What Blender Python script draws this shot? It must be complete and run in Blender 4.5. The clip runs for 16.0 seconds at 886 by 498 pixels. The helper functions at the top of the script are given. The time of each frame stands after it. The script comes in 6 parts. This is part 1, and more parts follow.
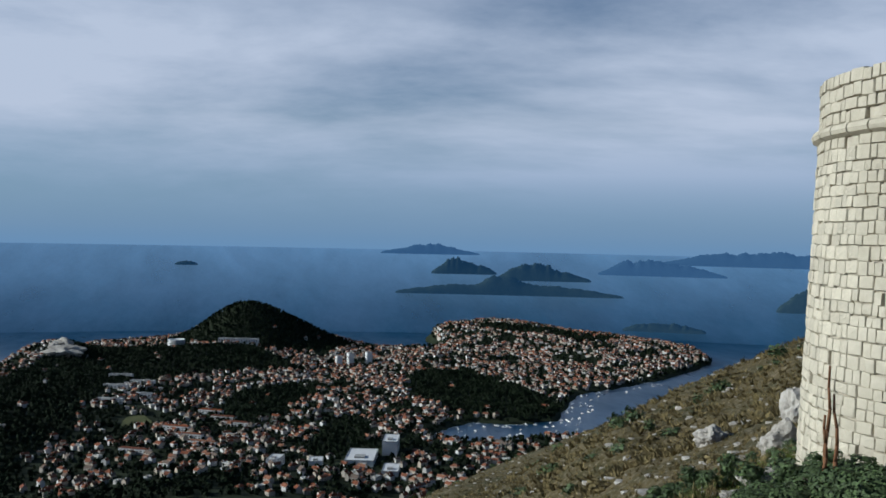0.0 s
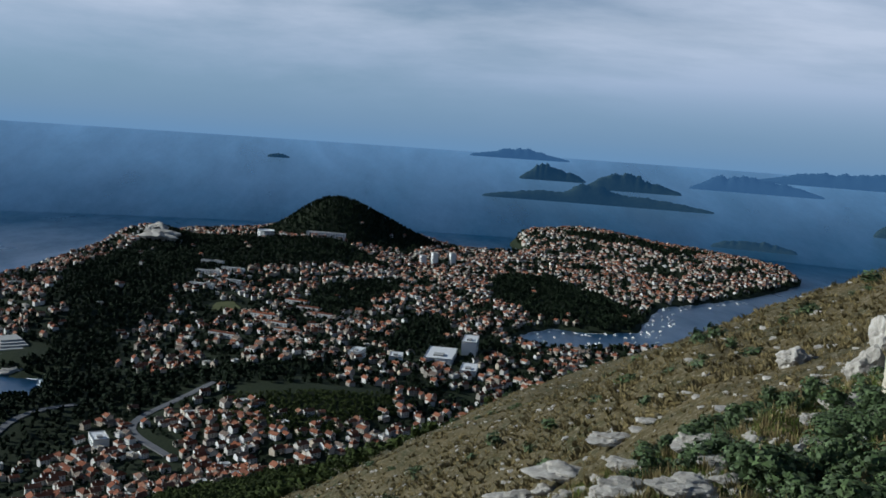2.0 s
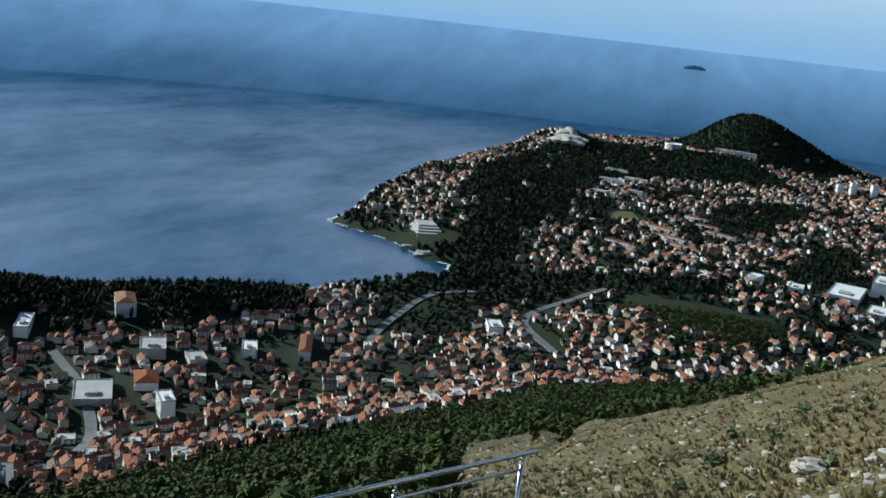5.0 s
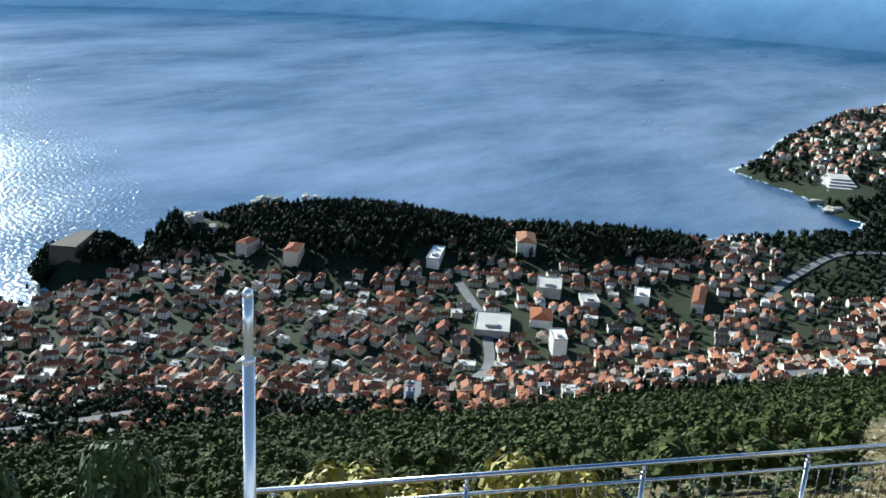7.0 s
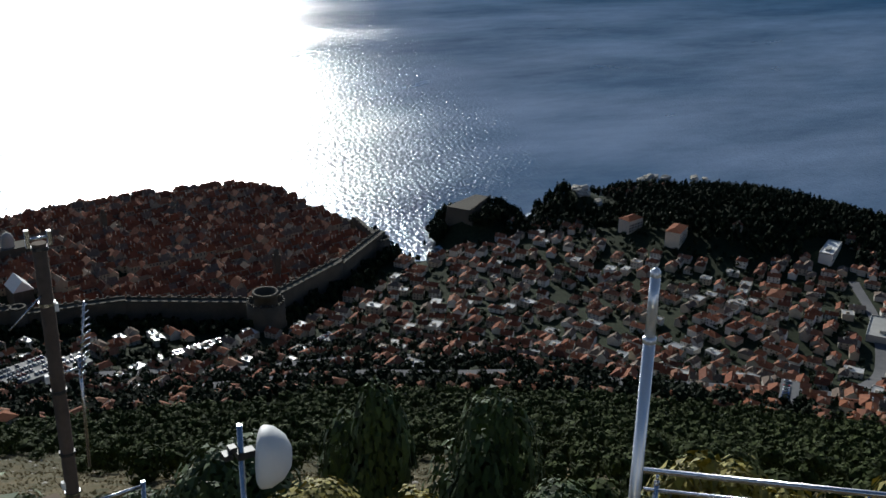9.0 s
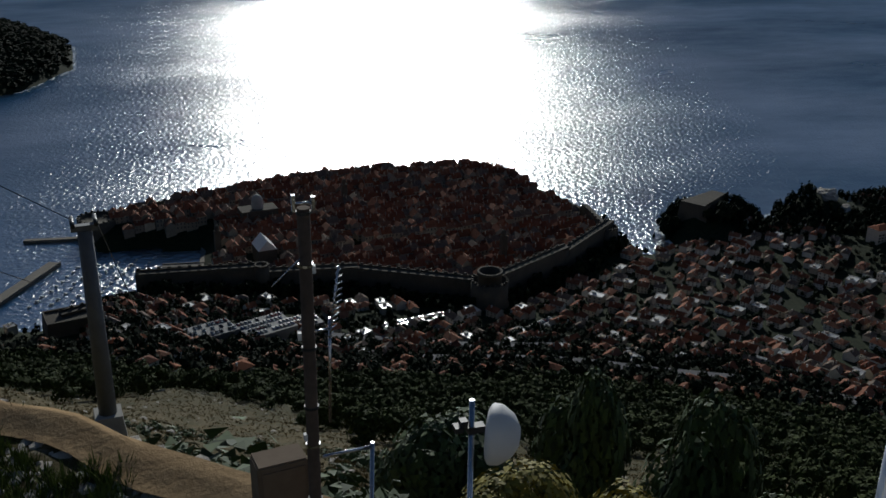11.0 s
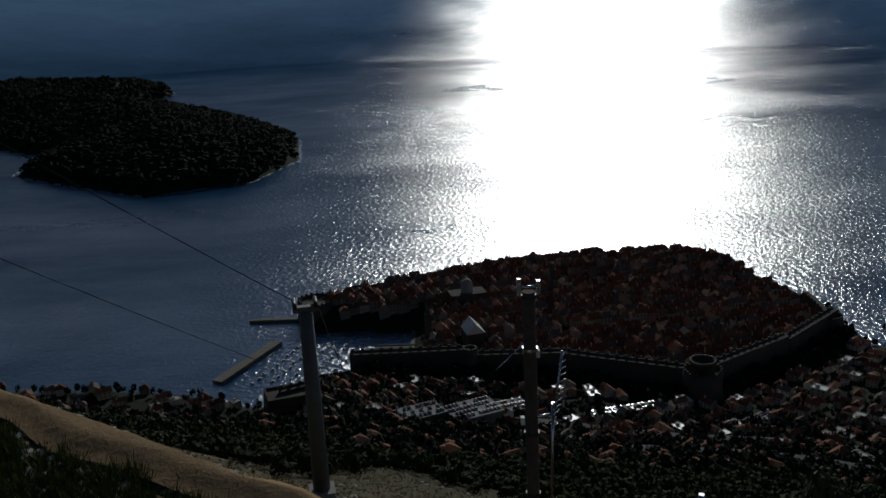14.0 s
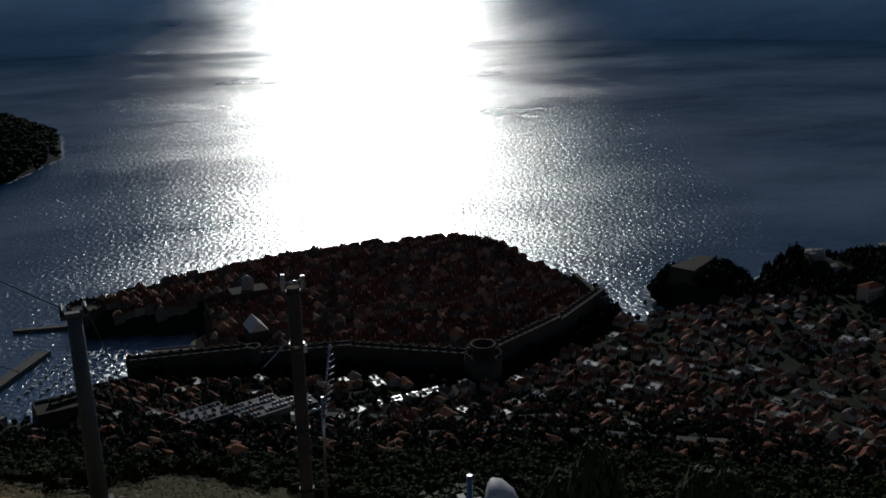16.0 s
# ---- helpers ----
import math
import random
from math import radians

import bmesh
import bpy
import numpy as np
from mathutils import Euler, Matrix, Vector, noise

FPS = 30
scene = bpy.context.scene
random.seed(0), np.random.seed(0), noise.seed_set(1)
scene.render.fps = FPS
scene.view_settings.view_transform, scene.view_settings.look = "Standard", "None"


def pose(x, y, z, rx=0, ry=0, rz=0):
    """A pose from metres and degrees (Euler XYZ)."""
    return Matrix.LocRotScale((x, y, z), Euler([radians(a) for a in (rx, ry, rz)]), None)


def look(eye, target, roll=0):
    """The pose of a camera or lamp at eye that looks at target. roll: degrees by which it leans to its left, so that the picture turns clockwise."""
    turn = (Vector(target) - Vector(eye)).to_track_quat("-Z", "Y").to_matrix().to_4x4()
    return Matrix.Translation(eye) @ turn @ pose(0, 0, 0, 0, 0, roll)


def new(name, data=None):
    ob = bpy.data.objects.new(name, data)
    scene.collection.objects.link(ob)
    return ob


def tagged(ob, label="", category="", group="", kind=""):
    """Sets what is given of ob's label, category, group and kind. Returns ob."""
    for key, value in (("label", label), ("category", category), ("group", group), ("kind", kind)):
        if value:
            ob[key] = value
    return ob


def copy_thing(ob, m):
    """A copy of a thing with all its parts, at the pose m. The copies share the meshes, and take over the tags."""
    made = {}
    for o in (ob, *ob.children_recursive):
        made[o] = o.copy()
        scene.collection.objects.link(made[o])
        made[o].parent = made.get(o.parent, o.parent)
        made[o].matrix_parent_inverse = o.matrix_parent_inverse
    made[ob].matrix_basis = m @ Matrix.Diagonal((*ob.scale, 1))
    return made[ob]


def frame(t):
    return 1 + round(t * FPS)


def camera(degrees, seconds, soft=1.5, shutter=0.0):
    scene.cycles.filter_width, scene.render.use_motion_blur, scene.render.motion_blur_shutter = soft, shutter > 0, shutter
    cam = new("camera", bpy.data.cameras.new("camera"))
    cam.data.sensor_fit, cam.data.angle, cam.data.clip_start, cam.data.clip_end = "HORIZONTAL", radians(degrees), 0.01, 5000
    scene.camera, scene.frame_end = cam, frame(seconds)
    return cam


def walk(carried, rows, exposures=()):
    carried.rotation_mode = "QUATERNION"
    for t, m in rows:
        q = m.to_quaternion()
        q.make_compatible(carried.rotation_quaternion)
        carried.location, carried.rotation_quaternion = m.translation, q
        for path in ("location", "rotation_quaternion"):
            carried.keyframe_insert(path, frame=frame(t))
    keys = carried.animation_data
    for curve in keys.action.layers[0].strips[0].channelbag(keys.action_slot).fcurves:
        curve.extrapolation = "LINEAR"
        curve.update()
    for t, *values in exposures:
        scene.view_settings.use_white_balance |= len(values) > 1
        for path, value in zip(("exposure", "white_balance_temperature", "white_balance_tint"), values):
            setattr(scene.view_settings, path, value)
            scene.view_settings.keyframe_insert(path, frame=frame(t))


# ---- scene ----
# The world: x east, y north, z up from the sea; the viewpoint stands 400 m above it.
EYE = 400.0
ARM = 0.5
cam = camera(47.68, 16.0, 1.6)
# seconds, heading (turned left from north), pitch, roll; held at arm's length by someone turning round
ROWS = [
    (0.0, 76.34, -0.91, 1.25),
    (0.5, 77.62, -2.66, 1.76),
    (1.0, 78.50, -4.58, 2.67),
    (1.5, 79.58, -5.84, 3.39),
    (2.0, 81.04, -6.65, 4.02),
    (2.5, 83.13, -7.28, 4.44),
    (3.0, 85.48, -8.04, 4.72),
    (3.5, 88.70, -9.20, 4.96),
    (3.7, 90.29, -9.77, 4.96),
    (5.8, 112.42, -15.88, 6.34),
    (6.0, 114.71, -16.32, 6.00),
    (6.5, 120.92, -17.66, 4.49),
    (7.0, 126.30, -18.59, 3.15),
    (7.5, 131.70, -19.29, 2.21),
    (8.0, 137.81, -19.92, 1.54),
    (8.5, 143.10, -20.31, 1.30),
    (9.0, 149.09, -20.63, 0.86),
    (9.5, 154.31, -21.08, 0.23),
    (9.7, 156.39, -21.27, 0.15),
    (11.8, 167.99, -21.03, 0.75),
    (12.0, 170.22, -20.45, 0.54),
    (12.5, 175.43, -18.92, -0.72),
    (13.0, 178.67, -17.27, -1.50),
    (13.5, 178.40, -16.56, -2.40),
    (14.0, 175.31, -16.58, -2.83),
    (14.5, 170.76, -16.85, -2.80),
    (15.0, 166.66, -17.07, -2.33),
    (15.5, 163.66, -17.25, -1.72),
    (16.0, 162.30, -17.41, -1.24),
]


def held(yaw, pitch, roll):
    a = radians(yaw)
    return pose(-ARM * math.sin(a), ARM * math.cos(a), EYE, 90 + pitch, 0, yaw) @ pose(0, 0, 0, 0, 0, roll)


walk(cam, [(t, held(yaw, pitch, roll)) for t, yaw, pitch, roll in ROWS],
     [(0.0, -0.1, 5450, 4), (3.5, 0.1, 5400, 2), (6.0, 1.2, 5500, -2), (7.0, 1.5, 5550, -1), (8.0, 0.9, 5700, 3), (9.0, 0.05, 5800, 6), (12.0, -1.2, 5750, 6), (14.0, -1.8, 5750, 6), (16.0, -1.92, 5750, 6)])

# ---- light ----
SUN_AZ, SUN_EL = 194.0, 23.0


def way(az, el=0.0):
    a, e = radians(az), radians(el)
    return Vector((math.sin(a) * math.cos(e), math.cos(a) * math.cos(e), math.sin(e)))


world = bpy.data.worlds.new("sky")
scene.world = world
world.use_nodes = True
wn, wl = world.node_tree.nodes, world.node_tree.links
wn.clear()
sky = wn.new("ShaderNodeTexSky")
sky.sky_type, sky.sun_disc = "NISHITA", False
sky.sun_elevation, sky.sun_rotation = radians(SUN_EL), radians(SUN_AZ)
sky.altitude, sky.air_density, sky.dust_density, sky.ozone_density = 400, 1.0, 0.0, 4.0
coord = wn.new("ShaderNodeTexCoord")
stretch = wn.new("ShaderNodeMapping")
stretch.inputs["Scale"].default_value = (1.0, 1.0, 4.6)
cloud = wn.new("ShaderNodeTexNoise")
cloud.inputs["Scale"].default_value, cloud.inputs["Detail"].default_value = 1.5, 9
cloud.inputs["Roughness"].default_value, cloud.inputs["Distortion"].default_value = 0.58, 0.25
veil = wn.new("ShaderNodeMapRange")
veil.inputs["From Min"].default_value, veil.inputs["From Max"].default_value = 0.27, 0.55
tint = wn.new("ShaderNodeMix")
tint.data_type = "RGBA"
tint.inputs["B"].default_value = (10.4, 10.4, 11.4, 1)
back = wn.new("ShaderNodeBackground")
back.inputs["Strength"].default_value = 0.056
out = wn.new("ShaderNodeOutputWorld")
split = wn.new("ShaderNodeSeparateXYZ")
low = wn.new("ShaderNodeMapRange")
low.inputs["From Min"].default_value, low.inputs["From Max"].default_value = -0.01, 0.06
high = wn.new("ShaderNodeMapRange")
high.inputs["From Min"].default_value, high.inputs["From Max"].default_value = 0.19, 0.36
high.inputs["To Min"].default_value, high.inputs["To Max"].default_value = 1.0, 0.0
wl.new(split.outputs["Z"], high.inputs["Value"])
thin = wn.new("ShaderNodeMath")
thin.operation = "MULTIPLY"
both = wn.new("ShaderNodeMath")
both.operation = "MULTIPLY"
wl.new(coord.outputs["Generated"], stretch.inputs["Vector"])
wl.new(coord.outputs["Generated"], split.inputs["Vector"])
wl.new(split.outputs["Z"], low.inputs["Value"])
wl.new(stretch.outputs["Vector"], cloud.inputs["Vector"])
wl.new(cloud.outputs["Fac"], veil.inputs["Value"])
wl.new(veil.outputs["Result"], both.inputs[0])
wl.new(low.outputs["Result"], both.inputs[1])
wl.new(both.outputs["Value"], thin.inputs[0])
wl.new(high.outputs["Result"], thin.inputs[1])
wl.new(thin.outputs["Value"], tint.inputs["Factor"])
wl.new(sky.outputs["Color"], tint.inputs["A"])
haze = wn.new("ShaderNodeMix")
haze.data_type = "RGBA"
haze.inputs["B"].default_value = (3.2, 5.1, 7.6, 1)
deep = wn.new("ShaderNodeMapRange")
deep.inputs["From Min"].default_value, deep.inputs["From Max"].default_value = -0.02, 0.11
deep.inputs["To Min"].default_value, deep.inputs["To Max"].default_value = 1.0, 0.0
wl.new(split.outputs["Z"], deep.inputs["Value"])
wl.new(deep.outputs["Result"], haze.inputs["Factor"])
wl.new(tint.outputs["Result"], haze.inputs["A"])
wl.new(haze.outputs["Result"], back.inputs["Color"])
wl.new(back.outputs["Background"], out.inputs["Surface"])

sun = new("sun", bpy.data.lights.new("sun", "SUN"))
sun.data.energy, sun.data.angle, sun.data.color = 5.0, radians(0.6), (1.0, 0.93, 0.82)
sun.matrix_world = look(way(SUN_AZ, SUN_EL) * 1000, (0, 0, 0))


# ---- materials ----
def shader(name, rough=0.8, metal=0.0):
    m = bpy.data.materials.new(name)
    m.use_nodes = True
    b = m.node_tree.nodes["Principled BSDF"]
    b.inputs["Roughness"].default_value, b.inputs["Metallic"].default_value = rough, metal
    if rough >= 0.8:
        b.inputs["Specular IOR Level"].default_value = 0.12
    return m, m.node_tree.nodes, m.node_tree.links, b


def noise_node(n, l, vec, scale, detail=4, rough=0.6):
    t = n.new("ShaderNodeTexNoise")
    t.inputs["Scale"].default_value, t.inputs["Detail"].default_value, t.inputs["Roughness"].default_value = scale, detail, rough
    l.new(vec, t.inputs["Vector"])
    return t.outputs["Fac"]


def ramp(n, l, fac, stops):
    r = n.new("ShaderNodeValToRGB")
    e = r.color_ramp.elements
    while len(e) < len(stops):
        e.new(0.5)
    for s, (p, c) in zip(e, stops):
        s.position, s.color = p, (*c, 1)
    l.new(fac, r.inputs["Fac"])
    return r.outputs["Color"]


def mixed(n, l, fac, a, b, mode="MIX"):
    m = n.new("ShaderNodeMix")
    m.data_type, m.blend_type = "RGBA", mode
    for v, s in ((fac, "Factor"), (a, "A"), (b, "B")):
        if isinstance(v, (int, float)):
            m.inputs[s].default_value = v
        elif isinstance(v, tuple):
            m.inputs[s].default_value = (*v, 1)
        else:
            l.new(v, m.inputs[s])
    return m.outputs["Result"]


def bumped(n, l, b, height, strength, distance, normal=None):
    k = n.new("ShaderNodeBump")
    k.inputs["Strength"].default_value, k.inputs["Distance"].default_value = strength, distance
    l.new(height, k.inputs["Height"])
    if normal:
        l.new(normal, k.inputs["Normal"])
    l.new(k.outputs["Normal"], b.inputs["Normal"])


def surface(name, stops, scale, rough=0.8, metal=0.0, fine=None, bump=0.0, dist=0.05, vary=None, coords="Object", spread=0.25):
    """Two scales of colour variation, a bump, and if wanted a change from piece to piece ('object' or 'island')."""
    m, n, l, b = shader(name, rough, metal)
    v = n.new("ShaderNodeTexCoord").outputs[coords]
    big = noise_node(n, l, v, scale, 4)
    small = noise_node(n, l, v, fine or scale * 7, 5, 0.7)
    c = mixed(n, l, 0.45, ramp(n, l, big, stops), ramp(n, l, small, stops))
    if vary:
        rnd = n.new("ShaderNodeObjectInfo").outputs["Random"] if vary == "object" else n.new("ShaderNodeNewGeometry").outputs["Random Per Island"]
        hv = n.new("ShaderNodeHueSaturation")
        mr = n.new("ShaderNodeMapRange")
        mr.inputs["To Min"].default_value, mr.inputs["To Max"].default_value = 1 - spread, 1 + spread
        l.new(rnd, mr.inputs["Value"])
        l.new(mr.outputs["Result"], hv.inputs["Value"])
        l.new(c, hv.inputs["Color"])
        c = hv.outputs["Color"]
    l.new(c, b.inputs["Base Color"])
    if bump:
        bumped(n, l, b, small, bump, dist)
    return m


def picked(name, colours, rough=0.85, dirt=0.15, scale=0.4):
    """One of a few paints for each loose piece of a mesh, with weathering."""
    m, n, l, b = shader(name, rough)
    rnd = n.new("ShaderNodeNewGeometry").outputs["Random Per Island"]
    r = n.new("ShaderNodeValToRGB")
    r.color_ramp.interpolation = "CONSTANT"
    e = r.color_ramp.elements
    while len(e) < len(colours):
        e.new(0.5)
    for i, (s, c) in enumerate(zip(e, colours)):
        s.position, s.color = i / len(colours), (*c, 1)
    l.new(rnd, r.inputs["Fac"])
    v = n.new("ShaderNodeTexCoord").outputs["Object"]
    w = ramp(n, l, noise_node(n, l, v, scale, 5, 0.7), [(0.3, (1 - dirt * 2,) * 3), (0.7, (1, 1, 1))])
    l.new(mixed(n, l, 1.0, r.outputs["Color"], w, "MULTIPLY"), b.inputs["Base Color"])
    return m


def sea_material(glow=False):
    """Wind-ruffled sea with smooth slicks; the far backdrop also glows, with the light of the air painted in."""
    m = bpy.data.materials.new("sea_water")
    m.use_nodes = True
    n, l = m.node_tree.nodes, m.node_tree.links
    n.clear()
    v = n.new("ShaderNodeTexCoord").outputs["Object"]
    up = n.new("ShaderNodeCombineXYZ")
    up.inputs["Z"].default_value = 1
    lay = n.new("ShaderNodeMapping")
    lay.inputs["Rotation"].default_value, lay.inputs["Scale"].default_value = (0, 0, 0.5), (0.8, 1.7, 1)
    l.new(v, lay.inputs["Vector"])
    # long curling lines where currents smooth or ruffle the water
    swirl = n.new("ShaderNodeTexNoise")
    swirl.inputs["Scale"].default_value, swirl.inputs["Detail"].default_value = 0.0021, 7
    swirl.inputs["Roughness"].default_value, swirl.inputs["Distortion"].default_value = 0.62, 0.5
    l.new(lay.outputs["Vector"], swirl.inputs["Vector"])
    slick = swirl.outputs["Fac"]
    depth = n.new("ShaderNodeBsdfDiffuse")
    l.new(ramp(n, l, slick, [(0.3, (0.001, 0.028, 0.066)), (0.7, (0.001, 0.046, 0.098))]), depth.inputs["Color"])
    chop = noise_node(n, l, v, 0.15, 3, 0.55)
    k = n.new("ShaderNodeBump")
    k.inputs["Strength"].default_value, k.inputs["Distance"].default_value = 1.0, 1.75
    l.new(chop, k.inputs["Height"])
    l.new(up.outputs["Vector"], k.inputs["Normal"])
    gloss = n.new("ShaderNodeBsdfGlossy")
    gloss.distribution = "BECKMANN"
    l.new(ramp(n, l, slick, [(0.34, (0.27,) * 3), (0.5, (0.315,) * 3), (0.66, (0.37,) * 3)]), gloss.inputs["Roughness"])
    l.new(k.outputs["Normal"], gloss.inputs["Normal"])
    edge = n.new("ShaderNodeFresnel")
    edge.inputs["IOR"].default_value = 1.333
    l.new(up.outputs["Vector"], edge.inputs["Normal"])
    # facets turned away or hidden behind crests mirror less than a flat sheet would
    shy = n.new("ShaderNodeMath")
    shy.operation = "MULTIPLY"
    gust = noise_node(n, l, lay.outputs["Vector"], 0.0017, 7, 0.68)
    l.new(ramp(n, l, gust, [(0.36, (0.21,) * 3), (0.5, (0.345,) * 3), (0.64, (0.48,) * 3)]), shy.inputs[1])
    graze = n.new("ShaderNodeMath")
    graze.operation = "MULTIPLY_ADD"
    graze.inputs[1].default_value, graze.inputs[2].default_value = 0.9, 0.6
    l.new(edge.outputs["Fac"], graze.inputs[0])
    flat = n.new("ShaderNodeMath")
    flat.operation = "MULTIPLY"
    l.new(edge.outputs["Fac"], flat.inputs[0])
    l.new(graze.outputs["Value"], flat.inputs[1])
    l.new(flat.outputs["Value"], shy.inputs[0])
    water = n.new("ShaderNodeMixShader")
    l.new(shy.outputs["Value"], water.inputs["Fac"])
    l.new(depth.outputs["BSDF"], water.inputs[1])
    l.new(gloss.outputs["BSDF"], water.inputs[2])
    end = n.new("ShaderNodeOutputMaterial")
    l.new(water.outputs["Shader"], end.inputs["Surface"])
    # emission stands in for horizon haze and for sky reflection lost on the rise
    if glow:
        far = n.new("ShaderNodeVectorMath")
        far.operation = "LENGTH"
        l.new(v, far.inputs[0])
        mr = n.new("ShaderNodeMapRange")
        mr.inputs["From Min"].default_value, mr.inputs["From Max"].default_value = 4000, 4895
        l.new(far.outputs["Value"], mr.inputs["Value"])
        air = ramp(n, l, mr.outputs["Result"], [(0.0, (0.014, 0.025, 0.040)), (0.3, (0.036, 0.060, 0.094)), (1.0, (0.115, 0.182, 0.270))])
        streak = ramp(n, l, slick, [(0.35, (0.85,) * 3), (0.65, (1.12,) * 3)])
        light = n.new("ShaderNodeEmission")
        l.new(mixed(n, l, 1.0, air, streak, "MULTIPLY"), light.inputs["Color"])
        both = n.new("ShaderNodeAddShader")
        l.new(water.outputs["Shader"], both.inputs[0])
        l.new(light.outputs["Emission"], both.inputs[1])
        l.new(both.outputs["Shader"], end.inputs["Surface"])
    return m


SEA = sea_material()
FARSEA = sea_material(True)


def ground_material():
    m, n, l, b = shader("hillside", 0.95)
    v = n.new("ShaderNodeTexCoord").outputs["Object"]
    big = noise_node(n, l, v, 0.02, 5)
    mid = noise_node(n, l, v, 0.25, 6, 0.7)
    fine = noise_node(n, l, v, 2.5, 6, 0.75)
    grass = ramp(n, l, mid, [(0.3, (0.026, 0.032, 0.010)), (0.5, (0.066, 0.052, 0.020)), (0.7, (0.13, 0.098, 0.045))])
    stone = ramp(n, l, fine, [(0.35, (0.085, 0.070, 0.042)), (0.65, (0.21, 0.178, 0.122))])
    c = mixed(n, l, ramp(n, l, fine, [(0.5, (0,) * 3), (0.62, (1,) * 3)]), grass, stone)
    wood = ramp(n, l, mid, [(0.3, (0.010, 0.016, 0.007)), (0.7, (0.028, 0.034, 0.015))])
    sep = n.new("ShaderNodeSeparateXYZ")
    l.new(v, sep.inputs["Vector"])
    mr = n.new("ShaderNodeMapRange")
    mr.inputs["From Min"].default_value, mr.inputs["From Max"].default_value = 215, 290
    l.new(sep.outputs["Z"], mr.inputs["Value"])
    l.new(mixed(n, l, mr.outputs["Result"], wood, c), b.inputs["Base Color"])
    bumped(n, l, b, fine, 0.6, 0.12)
    return m


GROUND = ground_material()
ROOF = picked("roof_tiles", [(0.25, 0.09, 0.045), (0.29, 0.118, 0.065), (0.18, 0.07, 0.040), (0.30, 0.14, 0.082), (0.24, 0.088, 0.048), (0.20, 0.15, 0.115)], 0.9, 0.25)
WALL = picked("house_render", [(0.62, 0.57, 0.49), (0.50, 0.44, 0.36), (0.74, 0.71, 0.66), (0.54, 0.45, 0.34), (0.40, 0.355, 0.29), (0.66, 0.62, 0.56)], 0.9, 0.12)
OLDHOUSE = picked("old_stone_fronts", [(0.36, 0.31, 0.24), (0.46, 0.40, 0.31), (0.28, 0.24, 0.19), (0.40, 0.33, 0.25)], 0.9, 0.15)
PANE = picked("shaded_panes", [(0.02, 0.025, 0.03), (0.05, 0.05, 0.045), (0.035, 0.05, 0.045)], 0.3, 0.05)
FLATROOF = picked("flat_roof_felt", [(0.50, 0.48, 0.44), (0.36, 0.35, 0.33), (0.62, 0.60, 0.56)], 0.42, 0.2)
LEAF = surface("far_leaves", [(0.3, (0.006, 0.011, 0.005)), (0.7, (0.019, 0.029, 0.011))], 0.3, 0.9, vary="island", spread=0.35)
PINE = surface("slope_leaves", [(0.3, (0.018, 0.028, 0.006)), (0.7, (0.056, 0.070, 0.014))], 0.3, 0.85, vary="island", spread=0.4)
STONE = surface("pale_limestone", [(0.3, (0.38, 0.335, 0.245)), (0.7, (0.60, 0.54, 0.415))], 0.35, 0.9, fine=3.0, bump=0.8, dist=0.06, vary="object", spread=0.13)
# darker all over than the stone is: the walls' shade is in the colour
OLDSTONE = surface("old_stone_with_shade", [(0.3, (0.065, 0.057, 0.045)), (0.7, (0.125, 0.112, 0.088))], 0.05, 0.9, fine=0.6, bump=0.4, dist=0.3)
ROCK = surface("white_karst_rock", [(0.3, (0.20, 0.18, 0.15)), (0.55, (0.42, 0.385, 0.33)), (0.75, (0.60, 0.56, 0.49))], 2.0, 0.95, fine=9.0, bump=0.8, dist=0.06)
STEEL = surface("brushed_steel", [(0.3, (0.36, 0.37, 0.39)), (0.7, (0.48, 0.49, 0.51))], 3.0, 0.25, 1.0)


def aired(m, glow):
    """A far backdrop with the light of the air before it put in as emission."""
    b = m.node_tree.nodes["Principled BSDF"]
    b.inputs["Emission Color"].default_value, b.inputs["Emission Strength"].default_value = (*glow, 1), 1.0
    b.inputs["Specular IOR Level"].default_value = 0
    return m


# the bluish glow of both is air haze painted into the material
FARLAND = aired(surface("distant_island_haze_glow", [(0.3, (0.012, 0.020, 0.016)), (0.7, (0.030, 0.040, 0.030))], 0.06, 1.0), (0.011, 0.032, 0.066))
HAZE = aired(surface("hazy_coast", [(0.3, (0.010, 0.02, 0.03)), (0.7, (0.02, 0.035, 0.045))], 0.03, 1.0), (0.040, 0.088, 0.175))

# ---- land and sea ----
COAST_TOWN = [(3000, -1500), (420, -960), (250, -928), (150, -895), (105, -862), (40, -862), (-36, -915), (-52, -1036), (52, -1050), (75, -1085), (60, -1118),
              (0, -1155), (-187, -1218), (-385, -1208), (-445, -1135), (-485, -1000), (-485, -925), (-500, -885), (-540, -885), (-560, -975), (-662, -965),
              (-672, -925), (-705, -965), (-790, -965), (-850, -985), (-900, -960), (-960, -880), (-1040, -740), (-1100, -600), (-1180, -520)]
COAST_LAPAD = [(-1300, -440), (-1420, -330), (-1500, -340), (-1524, -395), (-1600, -475), (-1665, -612), (-1750, -600), (-2000, -640), (-2400, -640), (-2830, -560),
               (-3200, -500), (-3600, -300), (-3800, 100), (-3650, 450), (-3450, 560), (-3350, 640), (-3340, 800), (-3700, 850), (-3900, 1000), (-3800, 1500),
               (-3300, 1750), (-2900, 1605), (-2590, 1270), (-2440, 1060), (-2370, 930), (-2215, 852), (-2040, 760), (-2005, 650), (-2050, 580), (-1977, 490)]
COAST_HARBOUR = [(-1925, 452), (-1860, 490), (-1840, 560), (-1868, 699), (-1900, 1000), (-2100, 1500), (-2500, 2200), (-3000, 3000), (0, 4200), (3000, 3000)]
